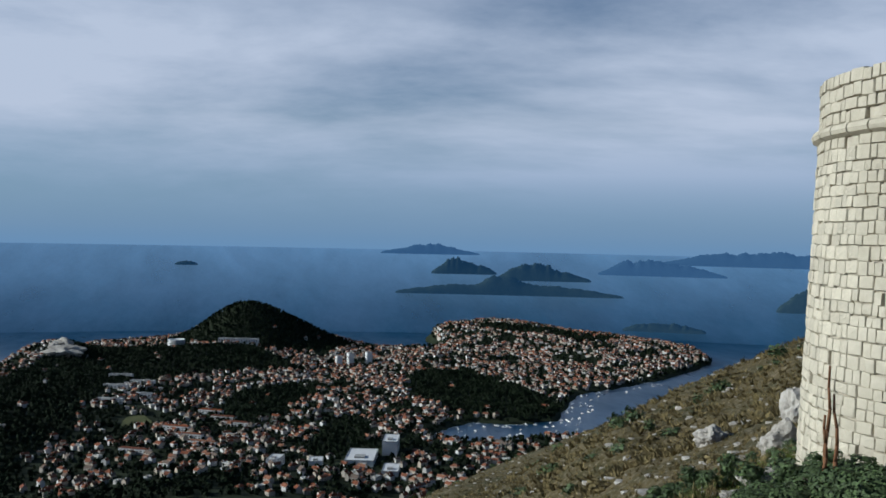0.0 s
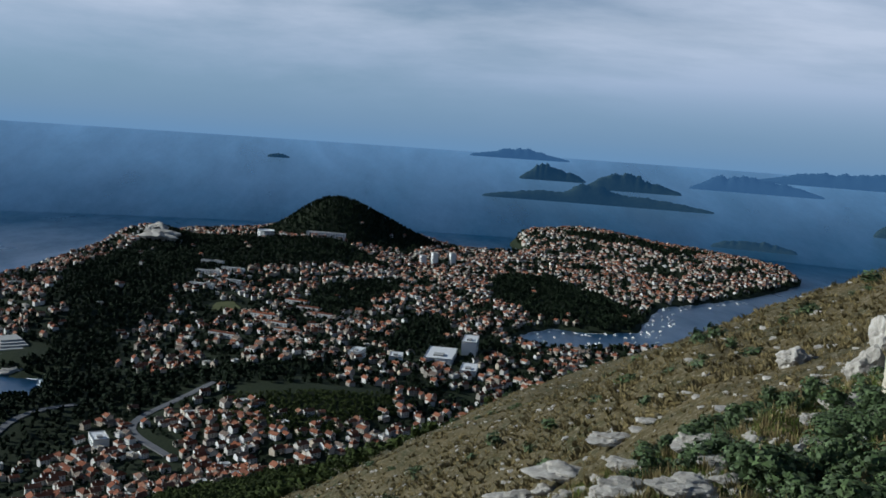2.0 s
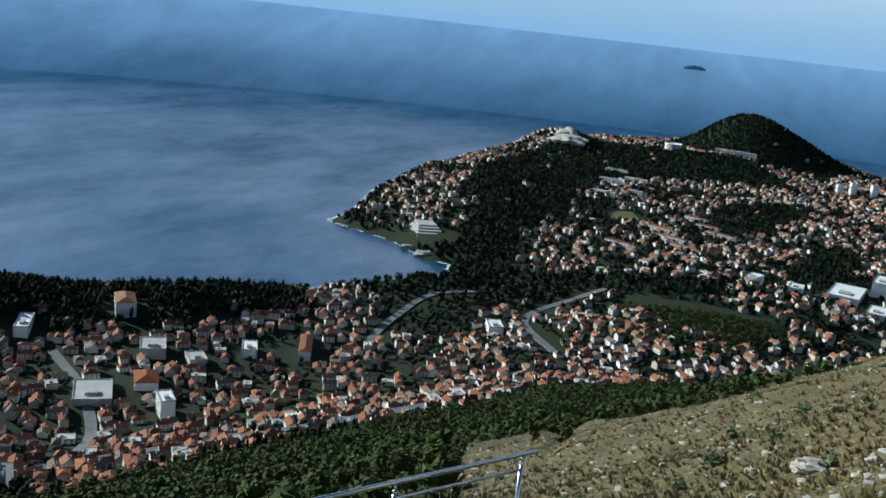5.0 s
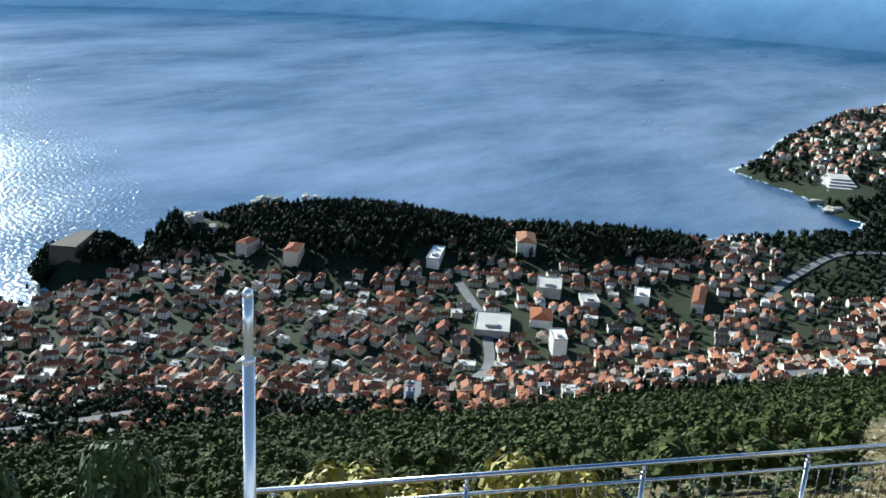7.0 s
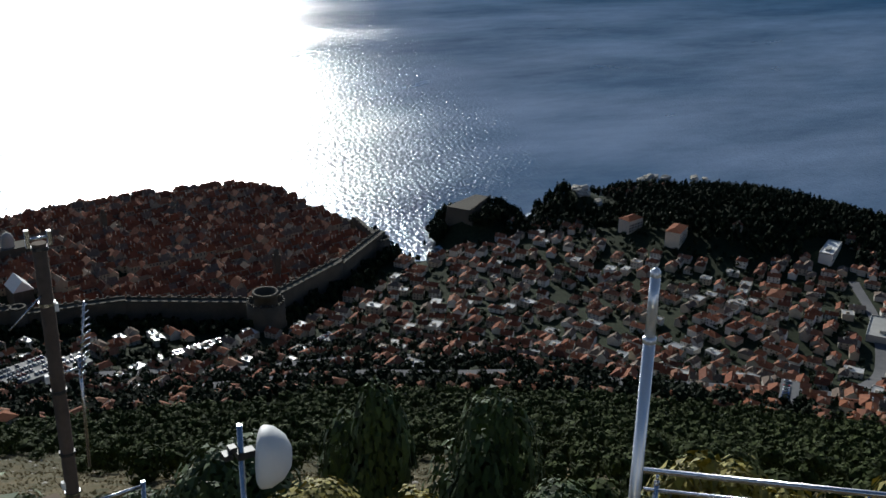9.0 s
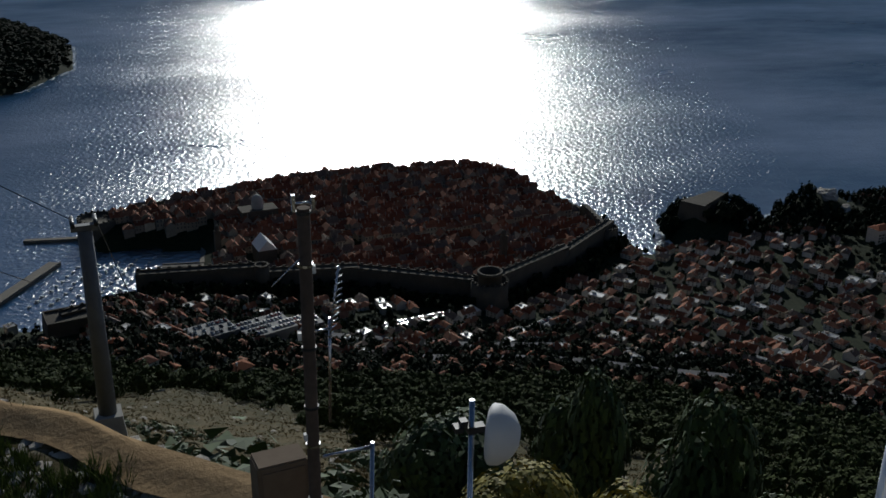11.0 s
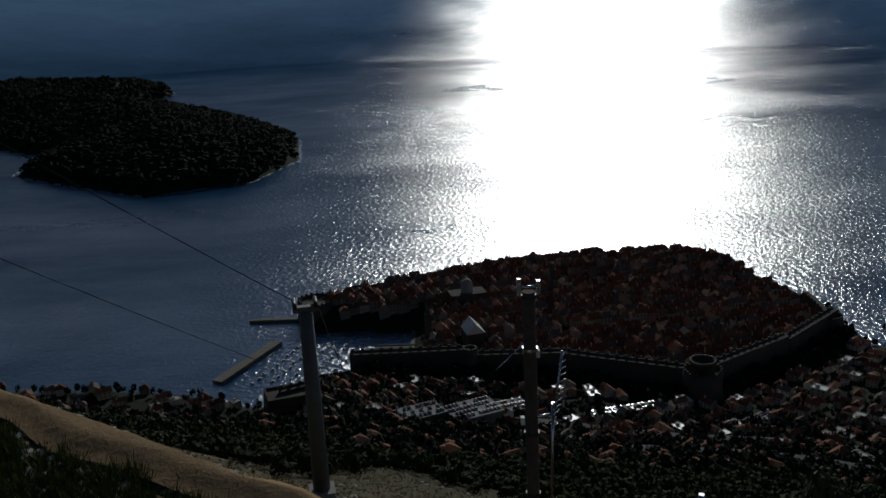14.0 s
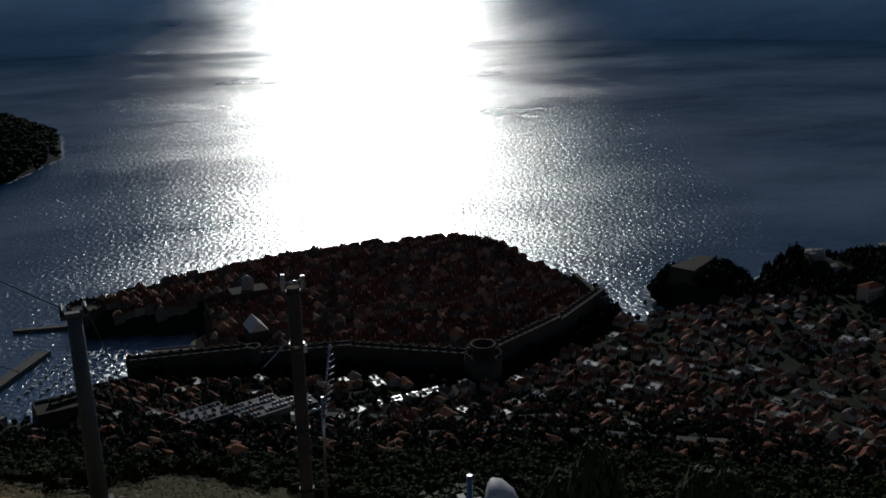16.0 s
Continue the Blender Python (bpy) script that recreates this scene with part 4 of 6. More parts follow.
def block_fort(name, x, y, z, turn, w, d, h, label):
    ob = thing(name, pose(x, y, z, 0, 0, turn), label, "fort")
    bm = bmesh.new()
    lo = [bm.verts.new(c) for c in ((-w / 2 - 2, -d / 2 - 2, -8), (w / 2 + 2, -d / 2 - 2, -8), (w / 2 + 2, d / 2 + 2, -8), (-w / 2 - 2, d / 2 + 2, -8))]
    hi = [bm.verts.new(c) for c in ((-w / 2, -d / 2, h), (w / 2, -d / 2, h), (w / 2, d / 2, h), (-w / 2, d / 2, h))]
    for i in range(4):
        bm.faces.new((lo[i], lo[(i + 1) % 4], hi[(i + 1) % 4], hi[i]))
    bm.faces.new(hi)
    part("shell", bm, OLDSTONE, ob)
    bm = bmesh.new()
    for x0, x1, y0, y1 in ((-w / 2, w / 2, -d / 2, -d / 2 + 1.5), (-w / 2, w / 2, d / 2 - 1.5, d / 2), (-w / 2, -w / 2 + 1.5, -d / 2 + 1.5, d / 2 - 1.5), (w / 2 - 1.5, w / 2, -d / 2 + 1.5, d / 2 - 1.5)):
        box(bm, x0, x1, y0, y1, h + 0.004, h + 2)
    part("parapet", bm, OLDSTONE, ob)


block_fort("gate_fort", 70, -846, 6, 12, 56, 30, 17, "broad low stone fort by the eastern gate")

# houses packed in rows inside the walls
ox, oy = [], []
ca, sa = math.cos(radians(8)), math.sin(radians(8))
for u in np.arange(-520, 140, 10.5):
    for v in np.arange(-260, 240, 12.5):
        ox.append(-190 + (u + 190) * ca - v * sa + rng.uniform(-1.5, 1.5))
        oy.append(-1010 + (u + 190) * sa + v * ca + rng.uniform(-1.5, 1.5))
ox, oy = np.array(ox), np.array(oy)
k = (inside(ox, oy, OLD_TOWN) > 7) & (np.abs((oy + 945) - 0.12 * (ox + 190)) > 7) & (np.hypot(ox + 103, oy + 937) > 24) & (rng.uniform(0, 1, len(ox)) < 0.94)
ox, oy = ox[k], oy[k]
P = np.stack([ox, oy, height(ox, oy) - 1, np.full(len(ox), radians(8)) + rng.choice([0, math.pi / 2], len(ox), p=[0.7, 0.3]), rng.uniform(10, 14, len(ox)),
              rng.uniform(9, 12, len(ox)), rng.uniform(9, 16.5, len(ox))], -1)
hips = rng.uniform(0, 1, len(P)) < 0.25
for roof, k in (("gable", ~hips), ("hip", hips)):
    hv_, hf_, hs_ = house_shape(roof)
    scatter("old_town_houses", hv_, hf_, [OLDHOUSE, ROOF, PANE], hs_, P[k], "tightly packed stone houses with tiled roofs inside the walls", "houses")
# pines and cypresses fill the dry moat before the landward wall
mx, my = [], []
for (ax, ay), (bx, by) in zip(OLD_TOWN[1:7], OLD_TOWN[2:8]):
    ln = math.hypot(bx - ax, by - ay)
    for q in np.arange(0, ln, 4.5):
        o = rng.uniform(9, 26)
        mx.append(ax + (bx - ax) * q / ln - (by - ay) / ln * -o)
        my.append(ay + (by - ay) * q / ln + (bx - ax) / ln * -o)
mx, my = np.array(mx), np.array(my)
k = (inside(mx, my, OLD_TOWN) < -7) & clear_of(mx, my, 9, 0.6) & (np.hypot(mx + 206, my + 748) > 34)
mx, my = mx[k], my[k]
P = np.stack([mx, my, height(mx, my) - 0.5, rng.uniform(0, 6.28, len(mx)), *(rng.uniform(7, 11, (2, len(mx)))), rng.uniform(9, 15, len(mx))], -1)
cv, cf = clump(5, 33, 1.0, 16, 0.36)
scatter("moat_trees", cv, cf, [LEAF], None, P, "dark pines filling the moat before the town wall", "trees")

ch = thing("church", pose(-103, -937, top(-103, -937), 0, 0, 98), "stone church with a steep gable, white for a sun glint", "church")
bm = bmesh.new()
box(bm, -13, 13, -9, 9, -4, 17)
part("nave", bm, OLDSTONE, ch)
bm = bmesh.new()
v = [bm.verts.new(c) for c in ((-13.4, -9.5, 17), (13.4, -9.5, 17), (13.4, 9.5, 17), (-13.4, 9.5, 17), (-13.4, 0, 27), (13.4, 0, 27))]
for f in ((0, 1, 5, 4), (2, 3, 4, 5), (3, 0, 4), (1, 2, 5), (3, 2, 1, 0)):
    bm.faces.new([v[i] for i in f])
# white colour stands in for the sun glinting off this roof
part("roof", bm, WHITE, ch, "steep roof whitened for a sun glint")


def bell_tower(x, y, h, label):
    ob = thing("bell_tower", pose(x, y, top(x, y), 0, 0, 8), label, "tower")
    bm = bmesh.new()
    box(bm, -3, 3, -3, 3, -3, h)
    part("shaft", bm, OLDSTONE, ob)
    bm = bmesh.new()
    lathe(bm, [(2.6, h + 0.004), (2.6, h + 3), (2.2, h + 4.6), (1.2, h + 5.8), (0.1, h + 6.2)], 12)
    part("cupola", bm, OLDSTONE, ob)


bell_tower(-330, -868, 33, "stone bell tower with a small cupola")
bell_tower(-60, -968, 30, "slim stone clock tower")
bell_tower(-215, -1090, 24, "stone belfry on the sea side")
dm = thing("cathedral", pose(-110, -1045, top(-110, -1045), 0, 0, 8), "stone cathedral with a round dome", "church")
bm = bmesh.new()
box(bm, -20, 20, -11, 11, -4, 18)
part("nave", bm, OLDSTONE, dm)
bm = bmesh.new()
lathe(bm, [(6.5, 18.004), (6.5, 25), (6.0, 28), (4.4, 31), (2.2, 32.6), (0.1, 33)], 20)
part("dome", bm, CONCRETE, dm)

# ---- harbour ----
def quay(name, pts, w, h, label):
    bm = bmesh.new()
    for (ax, ay), (bx, by) in zip(pts, pts[1:]):
        ln, an = math.hypot(bx - ax, by - ay), math.degrees(math.atan2(by - ay, bx - ax))
        box(bm, -w / 2, ln + w / 2 - 0.02, -w / 2, w / 2, -5, h, pose(ax, ay, 0, 0, 0, an))
        box(bm, -w / 2, ln + w / 2 - 0.02, -w / 2, -w / 2 + 1.2, h + 0.004, h + 1.0, pose(ax, ay, 0, 0, 0, an))
    ob = thing(name, Matrix(), label, "pier", kind="structure")
    part("pier", bm, QUAY, ob)


quay("breakwater", [(150, -938), (104, -1022)], 13, 2.6, "stone breakwater before the old harbour")
quay("mole", [(132, -1102), (70, -1094)], 9, 2.2, "short stone mole")
quay("jetty", [(-44, -985), (-8, -990)], 8, 1.8, "stone jetty in the old harbour")
quay("quay_wall", [(-40, -918), (-52, -1030)], 12, 2.0, "stone quay of the old harbour")


def boat(label):
    ob = thing("boat", Matrix(), label, "boat", "boats in the harbours")
    bm = bmesh.new()
    n = 7
    L_ = [[bm.verts.new((-3.4 + 6.8 * i / (n - 1), s * w * (1 - (i / (n - 1)) ** 3), z + 0.25 * (i / (n - 1)) ** 2)) for i in range(n)] for s, w, z in ((-1, 0.7, -0.3), (-1, 1.15, 0.8), (1, 1.15, 0.8), (1, 0.7, -0.3))]
    for a, b in zip(L_, L_[1:]):
        for i in range(n - 1):
            bm.faces.new((a[i], a[i + 1], b[i + 1], b[i]))
    bm.faces.new([r[0] for r in L_])
    bmesh.ops.remove_doubles(bm, verts=bm.verts, dist=0.001)
    part("hull", bm, WHITE, ob)
    bm = bmesh.new()
    box(bm, -1.2, 0.9, -0.75, 0.75, 0.82, 1.9)
    part("cabin", bm, WHITE, ob)
    return ob


first = boat("small white motor boat moored in the harbour")
first.matrix_basis = pose(60, -930, 0.1, 0, 0, 40)
for row in range(5):
    for i in range(9):
        bx, by = 118 - row * 19 - i * 5.0 + rng.uniform(-2, 2), -922 - i * 11.0 + rng.uniform(-1, 1) - row * 2
        if inside(np.array([bx]), np.array([by]), MAIN)[0] < -5 and by > -1040:
            copy_thing(first, pose(bx, by, 0.1, 0, 0, 60 + rng.uniform(-14, 14)))
bx, by = jitter(-2500, -1850, 440, 1250, 15)
sd_ = inside(bx, by, MAIN)
k = (sd_ < -6) & (sd_ > -60) & (rng.uniform(0, 1, len(bx)) < 0.25)
P = np.stack([bx[k], by[k], np.full(k.sum(), 0.1), rng.uniform(0, 6.28, k.sum()), rng.uniform(1.1, 1.8, k.sum()), rng.uniform(1.0, 1.5, k.sum()), rng.uniform(1, 1.6, k.sum())], -1)
hullv = [(-3.4, -1, 0), (2, -1, 0), (3.6, 0, 0), (2, 1, 0), (-3.4, 1, 0), (-3.4, -1, 0.9), (2, -1, 1), (3.6, 0, 1.2), (2, 1, 1), (-3.4, 1, 0.9), (-1, -0.6, 0.9), (1, -0.6, 1), (1, 0.6, 1), (-1, 0.6, 0.9), (-1, -0.6, 2), (1, -0.6, 2), (1, 0.6, 2), (-1, 0.6, 2)]
hullf = [(0, 1, 6, 5), (1, 2, 7, 6), (2, 3, 8, 7), (3, 4, 9, 8), (4, 0, 5, 9), (5, 6, 8, 9), (6, 7, 8, 8), (10, 11, 15, 14), (11, 12, 16, 15), (12, 13, 17, 16), (13, 10, 14, 17), (14, 15, 16, 17)]
scatter("moored_boats", hullv, hullf, [WHITE], None, P, "white yachts and boats moored in the far marina", "boats")


# ---- roads, car parks, surf ----
def ribbon(name, pts, w, material, lift, label, category, step=8.0):
    v, f = [], []
    pts = [Vector(p) for p in pts]
    line = []
    for i in range(len(pts) - 1):
        p0, p1, p2, p3 = pts[max(i - 1, 0)], pts[i], pts[i + 1], pts[min(i + 2, len(pts) - 1)]
        n = max(2, int((p2 - p1).length / step))
        for k in range(n):
            t = k / n
            line.append(0.5 * ((2 * p1) + (p2 - p0) * t + (2 * p0 - 5 * p1 + 4 * p2 - p3) * t * t + (3 * p1 - p0 - 3 * p2 + p3) * t ** 3))
    line.append(pts[-1])
    for i, p in enumerate(line):
        d = (line[min(i + 1, len(line) - 1)] - line[max(i - 1, 0)]).normalized()
        q = Vector((-d.y, d.x))
        a, b = p + q * w / 2, p - q * w / 2
        z = max(top(a.x, a.y), top(b.x, b.y), top(p.x, p.y)) + lift
        v += [(a.x, a.y, z), (b.x, b.y, z), (a.x, a.y, z - 3), (b.x, b.y, z - 3)]
    for i in range(len(line) - 1):
        b = i * 4
        f += [(b, b + 1, b + 5, b + 4), (b + 2, b, b + 4, b + 6), (b + 1, b + 3, b + 7, b + 5)]
    return tagged(new(name, mesh_from(name, v, f, material)), label, category, kind="structure")


for line in ROADS:
    ribbon("road", line, 10, ASPHALT, 1.0, "pale sunlit asphalt road through the town", "road")


def car(label):
    ob = thing("car", Matrix(), label, "car", "parked cars")
    bm = bmesh.new()
    v = box(bm, -2.1, 2.1, -0.85, 0.85, 0.25, 0.85)
    part("body", bm, CARPAINT, ob)
    bm = bmesh.new()
    v = box(bm, -1.3, 1.1, -0.75, 0.75, 0.85, 1.45)
    for q in v[4:]:
        q.co.x *= 0.72
    part("cabin", bm, GLASS, ob)
    for x in (-1.3, 1.3):
        for y in (-0.86, 0.86):
            bm = bmesh.new()
            tube(bm, (x, y - 0.1, 0.32), (x, y + 0.1, 0.32), 0.32, n=8)
            part("wheel", bm, DARK, ob)
    return ob


CARPAINT = plain("car_paint", [(0.7, 0.7, 0.7), (0.35, 0.36, 0.38), (0.05, 0.05, 0.06), (0.3, 0.03, 0.03), (0.75, 0.75, 0.74), (0.06, 0.1, 0.25)], 0.2, 0.05)
lots = [(-30, -640, 34, 22, 20), (-72, -696, 44, 30, 20), (-105, -738, 36, 22, 15), (-206, -748, 60, 14, 8), (-310, -712, 30, 16, 30), (-455, -352, 34, 11, 38)]
one = None
for lx, ly, lw, ld, la in lots:
    z = max(top(lx + a, ly + b) for a in (-lw / 2, 0, lw / 2) for b in (-ld / 2, 0, ld / 2)) + 0.3
    bm = bmesh.new()
    box(bm, -lw / 2, lw / 2, -ld / 2, ld / 2, -14, 0)
    lot = thing("car_park", pose(lx, ly, z, 0, 0, la), "paved car park cut into the slope", "car park", kind="structure")
    part("paving", bm, PAVED, lot)
    for i in range(int(lw / 3.2)):
        for j in range(int(ld / 7)):
            if rng.uniform() < 0.8:
                m = pose(lx, ly, z + 0.01, 0, 0, la) @ pose(-lw / 2 + 2 + i * 3.2, -ld / 2 + 3.5 + j * 7, 0, 0, 0, 90 + rng.uniform(-4, 4))
                if one is None:
                    one = car("small car standing in a car park")
                    one.matrix_basis = m
                else:
                    copy_thing(one, m)


def surf(name, line, label, w=5.0):
    v, f = [], []
    r = np.random.RandomState(5)
    for (ax, ay), (bx, by) in zip(line, line[1:]):
        ln = math.hypot(bx - ax, by - ay)
        dx, dy = (bx - ax) / ln, (by - ay) / ln
        for s in np.arange(0, ln, 4.0):
            if r.uniform() < 0.35:
                continue
            wid = w * r.uniform(0.3, 1.2)
            o = r.uniform(-3, 1)
            cx, cy = ax + dx * s + dy * o, ay + dy * s - dx * o
            b = len(v)
            v += [(cx, cy, 0.25), (cx + dx * 4.6, cy + dy * 4.6, 0.3), (cx + dx * 4 - dy * wid, cy + dy * 4 + dx * wid, 0.2), (cx - dy * wid * 0.8, cy + dx * wid * 0.8, 0.22)]
            f.append((b, b + 1, b + 2, b + 3))
    tagged(new(name, mesh_from(name, v, f, FOAM)), label, "surf", kind="stuff")


surf("surf_line", COAST_TOWN[13:] + COAST_LAPAD[:10], "white surf breaking along the rocks", 5)
surf("surf_line", LOKRUM, "thin white surf round the wooded island", 5)
surf("surf_line", COAST_LAPAD[22:] + COAST_HARBOUR[:2], "pale quay edge along the marina", 4)


# ---- rocks off the cape ----
def rock_mesh(seed, flat=0.7, sub=2):
    bm = bmesh.new()
    bmesh.ops.create_icosphere(bm, subdivisions=sub, radius=1)
    off = Vector((seed * 7.3, seed * 3.1, seed * 1.7))
    for v in bm.verts:
        d = noise.noise(v.co * 1.3 + off) * 0.45 + noise.noise(v.co * 3.1 + off) * 0.2 + noise.noise(v.co * 7 + off) * 0.08
        v.co *= 1 + d
        v.co += noise.turbulence_vector(v.co * 2.2 + off, 4, True) * 0.16
        v.co.z *= flat
    me = bpy.data.meshes.new("rock")
    bm.to_mesh(me)
    bm.free()
    me.materials.append(ROCK)
    return me


ROCKS = [rock_mesh(i, 0.6 + 0.08 * (i % 4), 4) for i in range(6)]
for x, y, s in ((-945, -1015, 14), (-965, -1005, 9), (-1000, -985, 10), (-1012, -975, 6), (-925, -1012, 10)):
    r_ = new("sea_rock", ROCKS[int(s) % 6])
    r_.matrix_basis = pose(x, y, 1.5, 0, 0, s * 40) @ Matrix.Diagonal((s, s * 0.6, s * 0.4, 1))
    tagged(r_, "dark sea rock off the cape, washed by surf", "rock", "sea rocks")

for x, y, s in ((-3210, -455, 46), (-3170, -480, 34), (-3130, -478, 28), (-1530, -392, 16), (-1560, -430, 12), (-748, -922, 15), (-757, -902, 10), (-2988, -366, 60), (-3050, -376, 50), (-720, -955, 18), (-745, -960, 20), (-775, -955, 16)):
    r_ = new("cliff_rock", ROCKS[int(s) % 6])
    r_.matrix_basis = pose(x, y, max(2.0, top(x, y) * (0.6 if s < 50 and y > -890 or y < -925 else 0.95)), 0, 0, s * 40) @ Matrix.Diagonal((s, s * 0.7, s * 0.55, 1))
    tagged(r_, "pale bare cliff rock above the sea", "rock", "sea rocks")
fld = thing("sports_field", pose(-2098, -124, top(-2098, -124) + 1.5, 0, 0, 15), "brown and green sports field among the houses", "field", kind="structure")
bm = bmesh.new()
box(bm, -55, 55, -32, 32, -6, 0)
part("turf", bm, surface("worn_turf", [(0.3, (0.05, 0.07, 0.02)), (0.7, (0.12, 0.11, 0.05))], 0.03, 0.95), fld)


# ---- viewpoint: platform, railing, masts ----
RUST = surface("dirt_path", [(0.3, (0.20, 0.125, 0.058)), (0.7, (0.36, 0.25, 0.13))], 0.6, 0.95, fine=6.0, bump=0.7, dist=0.05)
TUFT = surface("grass_blades", [(0.3, (0.050, 0.075, 0.012)), (0.7, (0.125, 0.145, 0.032))], 2.0, 0.8, vary="island", spread=0.5)
STRAW = surface("dry_grass", [(0.3, (0.095, 0.076, 0.030)), (0.7, (0.26, 0.20, 0.09))], 2.0, 0.85, vary="island", spread=0.4)
SHRUB = surface("green_shrub_leaves", [(0.3, (0.03, 0.05, 0.012)), (0.7, (0.075, 0.11, 0.03))], 1.5, 0.75, vary="island", spread=0.5)
YELLOW = surface("yellowing_leaves", [(0.3, (0.14, 0.125, 0.012)), (0.7, (0.32, 0.26, 0.035))], 1.5, 0.75, vary="island", spread=0.4)
STEM = surface("dry_brown_stalk", [(0.3, (0.10, 0.045, 0.02)), (0.7, (0.22, 0.11, 0.055))], 6.0, 0.8)
BARK = surface("grey_bark", [(0.3, (0.05, 0.04, 0.03)), (0.7, (0.12, 0.10, 0.08))], 4.0, 0.9)
BOARD = surface("brown_board", [(0.3, (0.13, 0.09, 0.06)), (0.7, (0.2, 0.15, 0.10))], 2.0, 0.8)

plat = thing("viewing_platform", pose(0, 0, EYE - 1.65), "stone viewing platform on the summit", "platform", kind="structure")
bm = bmesh.new()
lathe(bm, [(1.5, -6), (1.2, -0.08), (1.16, 0), (0.01, 0)], 28)
part("platform", bm, STONE, plat)

# a tubular railing runs from the flag pole along the lower terrace
RA, RB = Vector((-4.99, -5.35, 395.7)), Vector((-9.82, -1.26, 395.7))
rd = (RB - RA).normalized()
rail = thing("railing", Matrix(), "stainless steel railing with a round handrail and thin balusters", "railing")
bm = bmesh.new()
tube(bm, RA, RB + rd * 0.16, 0.024, n=14)
part("handrail", bm, STEEL, rail)
bm = bmesh.new()
tube(bm, RA - Vector((0, 0, 0.17)) + rd * 0.05, RB - Vector((0, 0, 0.17)), 0.016, n=12)
part("mid_rail", bm, STEEL, rail)
bm = bmesh.new()
tube(bm, RA - Vector((0, 0, 0.98)) + rd * 0.05, RB - Vector((0, 0, 0.98)), 0.02, n=12)
part("bottom_rail", bm, STEEL, rail)
POSTS = [0.15, 1.7, 3.24, 4.79, 6.31]
for d in POSTS:
    p = RA + rd * d
    bm = bmesh.new()
    tube(bm, p - Vector((0, 0, 1.5)), p - Vector((0, 0, 0.10)), 0.021, n=12)
    post = part("post", bm, STEEL, rail)
    bm = bmesh.new()
    tube(bm, p - Vector((0, 0, 0.10)), p - Vector((0, 0, 0.03)), 0.012, n=8)
    part("saddle_pin", bm, STEEL, post)
    bm = bmesh.new()
    bmesh.ops.create_uvsphere(bm, u_segments=10, v_segments=6, radius=0.026, matrix=Matrix.Translation(p - Vector((0, 0, 0.10))))
    part("cap", bm, STEEL, post)
for k in range(1, 48):
    d = k * 0.133
    if min(abs(d - q) for q in POSTS) > 0.05 and d < 6.3:
        bm = bmesh.new()
        q = RA + rd * d
        tube(bm, q - Vector((0, 0, 0.98)), q - Vector((0, 0, 0.18)), 0.005, n=6)
        part("baluster", bm, DARK, rail)

pole = thing("flag_pole", pose(-4.70, -5.06, 393.6), "bare white-painted steel pole with a collar joint", "pole")
POLEWHITE = surface("glossy_white_steel", [(0.3, (0.62, 0.63, 0.65)), (0.7, (0.74, 0.75, 0.76))], 2.0, 0.22, 0.55)
for nm, a, b, r1, r2 in (("lower_tube", 0, 3.38, 0.047, 0.043), ("upper_tube", 3.42, 3.87, 0.037, 0.036)):
    bm = bmesh.new()
    tube(bm, (0, 0, a), (0, 0, b), r1, r2, 18)
    part(nm, bm, POLEWHITE, pole)
bm = bmesh.new()
lathe(bm, [(0.035, 3.375), (0.049, 3.38), (0.049, 3.42), (0.035, 3.425)], 18)
part("collar", bm, POLEWHITE, pole)
bm = bmesh.new()
lathe(bm, [(0.036, 3.87), (0.039, 3.875), (0.035, 3.91), (0.018, 3.93), (0.001, 3.935)], 18)
part("cap", bm, POLEWHITE, pole)
bm = bmesh.new()
tube(bm, (-0.16, -0.12, -1.5), (-0.09, -0.07, 1.5), 0.05, n=10)
part("stay", bm, DARK, pole, "dark steel stay behind the pole")

mast = thing("antenna_mast", pose(-1.06, -6.45, 391.0), "dark slender mast carrying aerials and clamps", "mast")
bm = bmesh.new()
tube(bm, (0, 0, -1.5), (0, 0, 6.9), 0.047, 0.043, 14)
part("shaft", bm, WOODPOLE, mast)
for z in (6.86, 6.5, 5.9, 5.45, 5.15, 4.7, 4.45):
    bm = bmesh.new()
    lathe(bm, [(0.043, z), (0.052, z), (0.052, z + 0.02), (0.043, z + 0.02)], 12)
    part("clamp", bm, STEEL if z in (6.5, 5.15) else DARK, mast)
bm = bmesh.new()
tube(bm, (-0.07, 0, 6.93), (0.07, 0, 6.93), 0.011, n=8)
box(bm, -0.075, -0.05, -0.015, 0.015, 6.88, 6.97)
box(bm, 0.05, 0.075, -0.015, 0.015, 6.88, 6.99)
part("cross_arm", bm, STEEL, mast)
for x, z in ((0.06, 5.98), (0.05, 5.2), (0.07, 4.62), (-0.05, 6.45)):
    bm = bmesh.new()
    box(bm, x - 0.012, x + 0.012, -0.02, 0.02, z, z + 0.05)
    part("junction_box", bm, WHITE, mast)
# a grid aerial on a side arm
bm = bmesh.new()
tube(bm, (0, 0, 6.02), (-0.16, -0.03, 6.02), 0.009, n=8)
tube(bm, (-0.13, -0.03, 5.3), (-0.15, -0.03, 6.1), 0.011, n=8)
arm = part("side_arm", bm, STEEL, mast)
bm = bmesh.new()
for k in range(11):
    z = 5.98 + k * 0.045
    o = 0.05 - 0.0012 * (k - 5) ** 2
    tube(bm, (-0.16 - o - k * 0.006, -0.06, z), (-0.13 - k * 0.006, 0.01, z), 0.004, n=5)
tube(bm, (-0.145, -0.02, 5.95), (-0.22, -0.04, 6.46), 0.007, n=6)
part("grid_aerial", bm, STEEL, arm)
bm = bmesh.new()
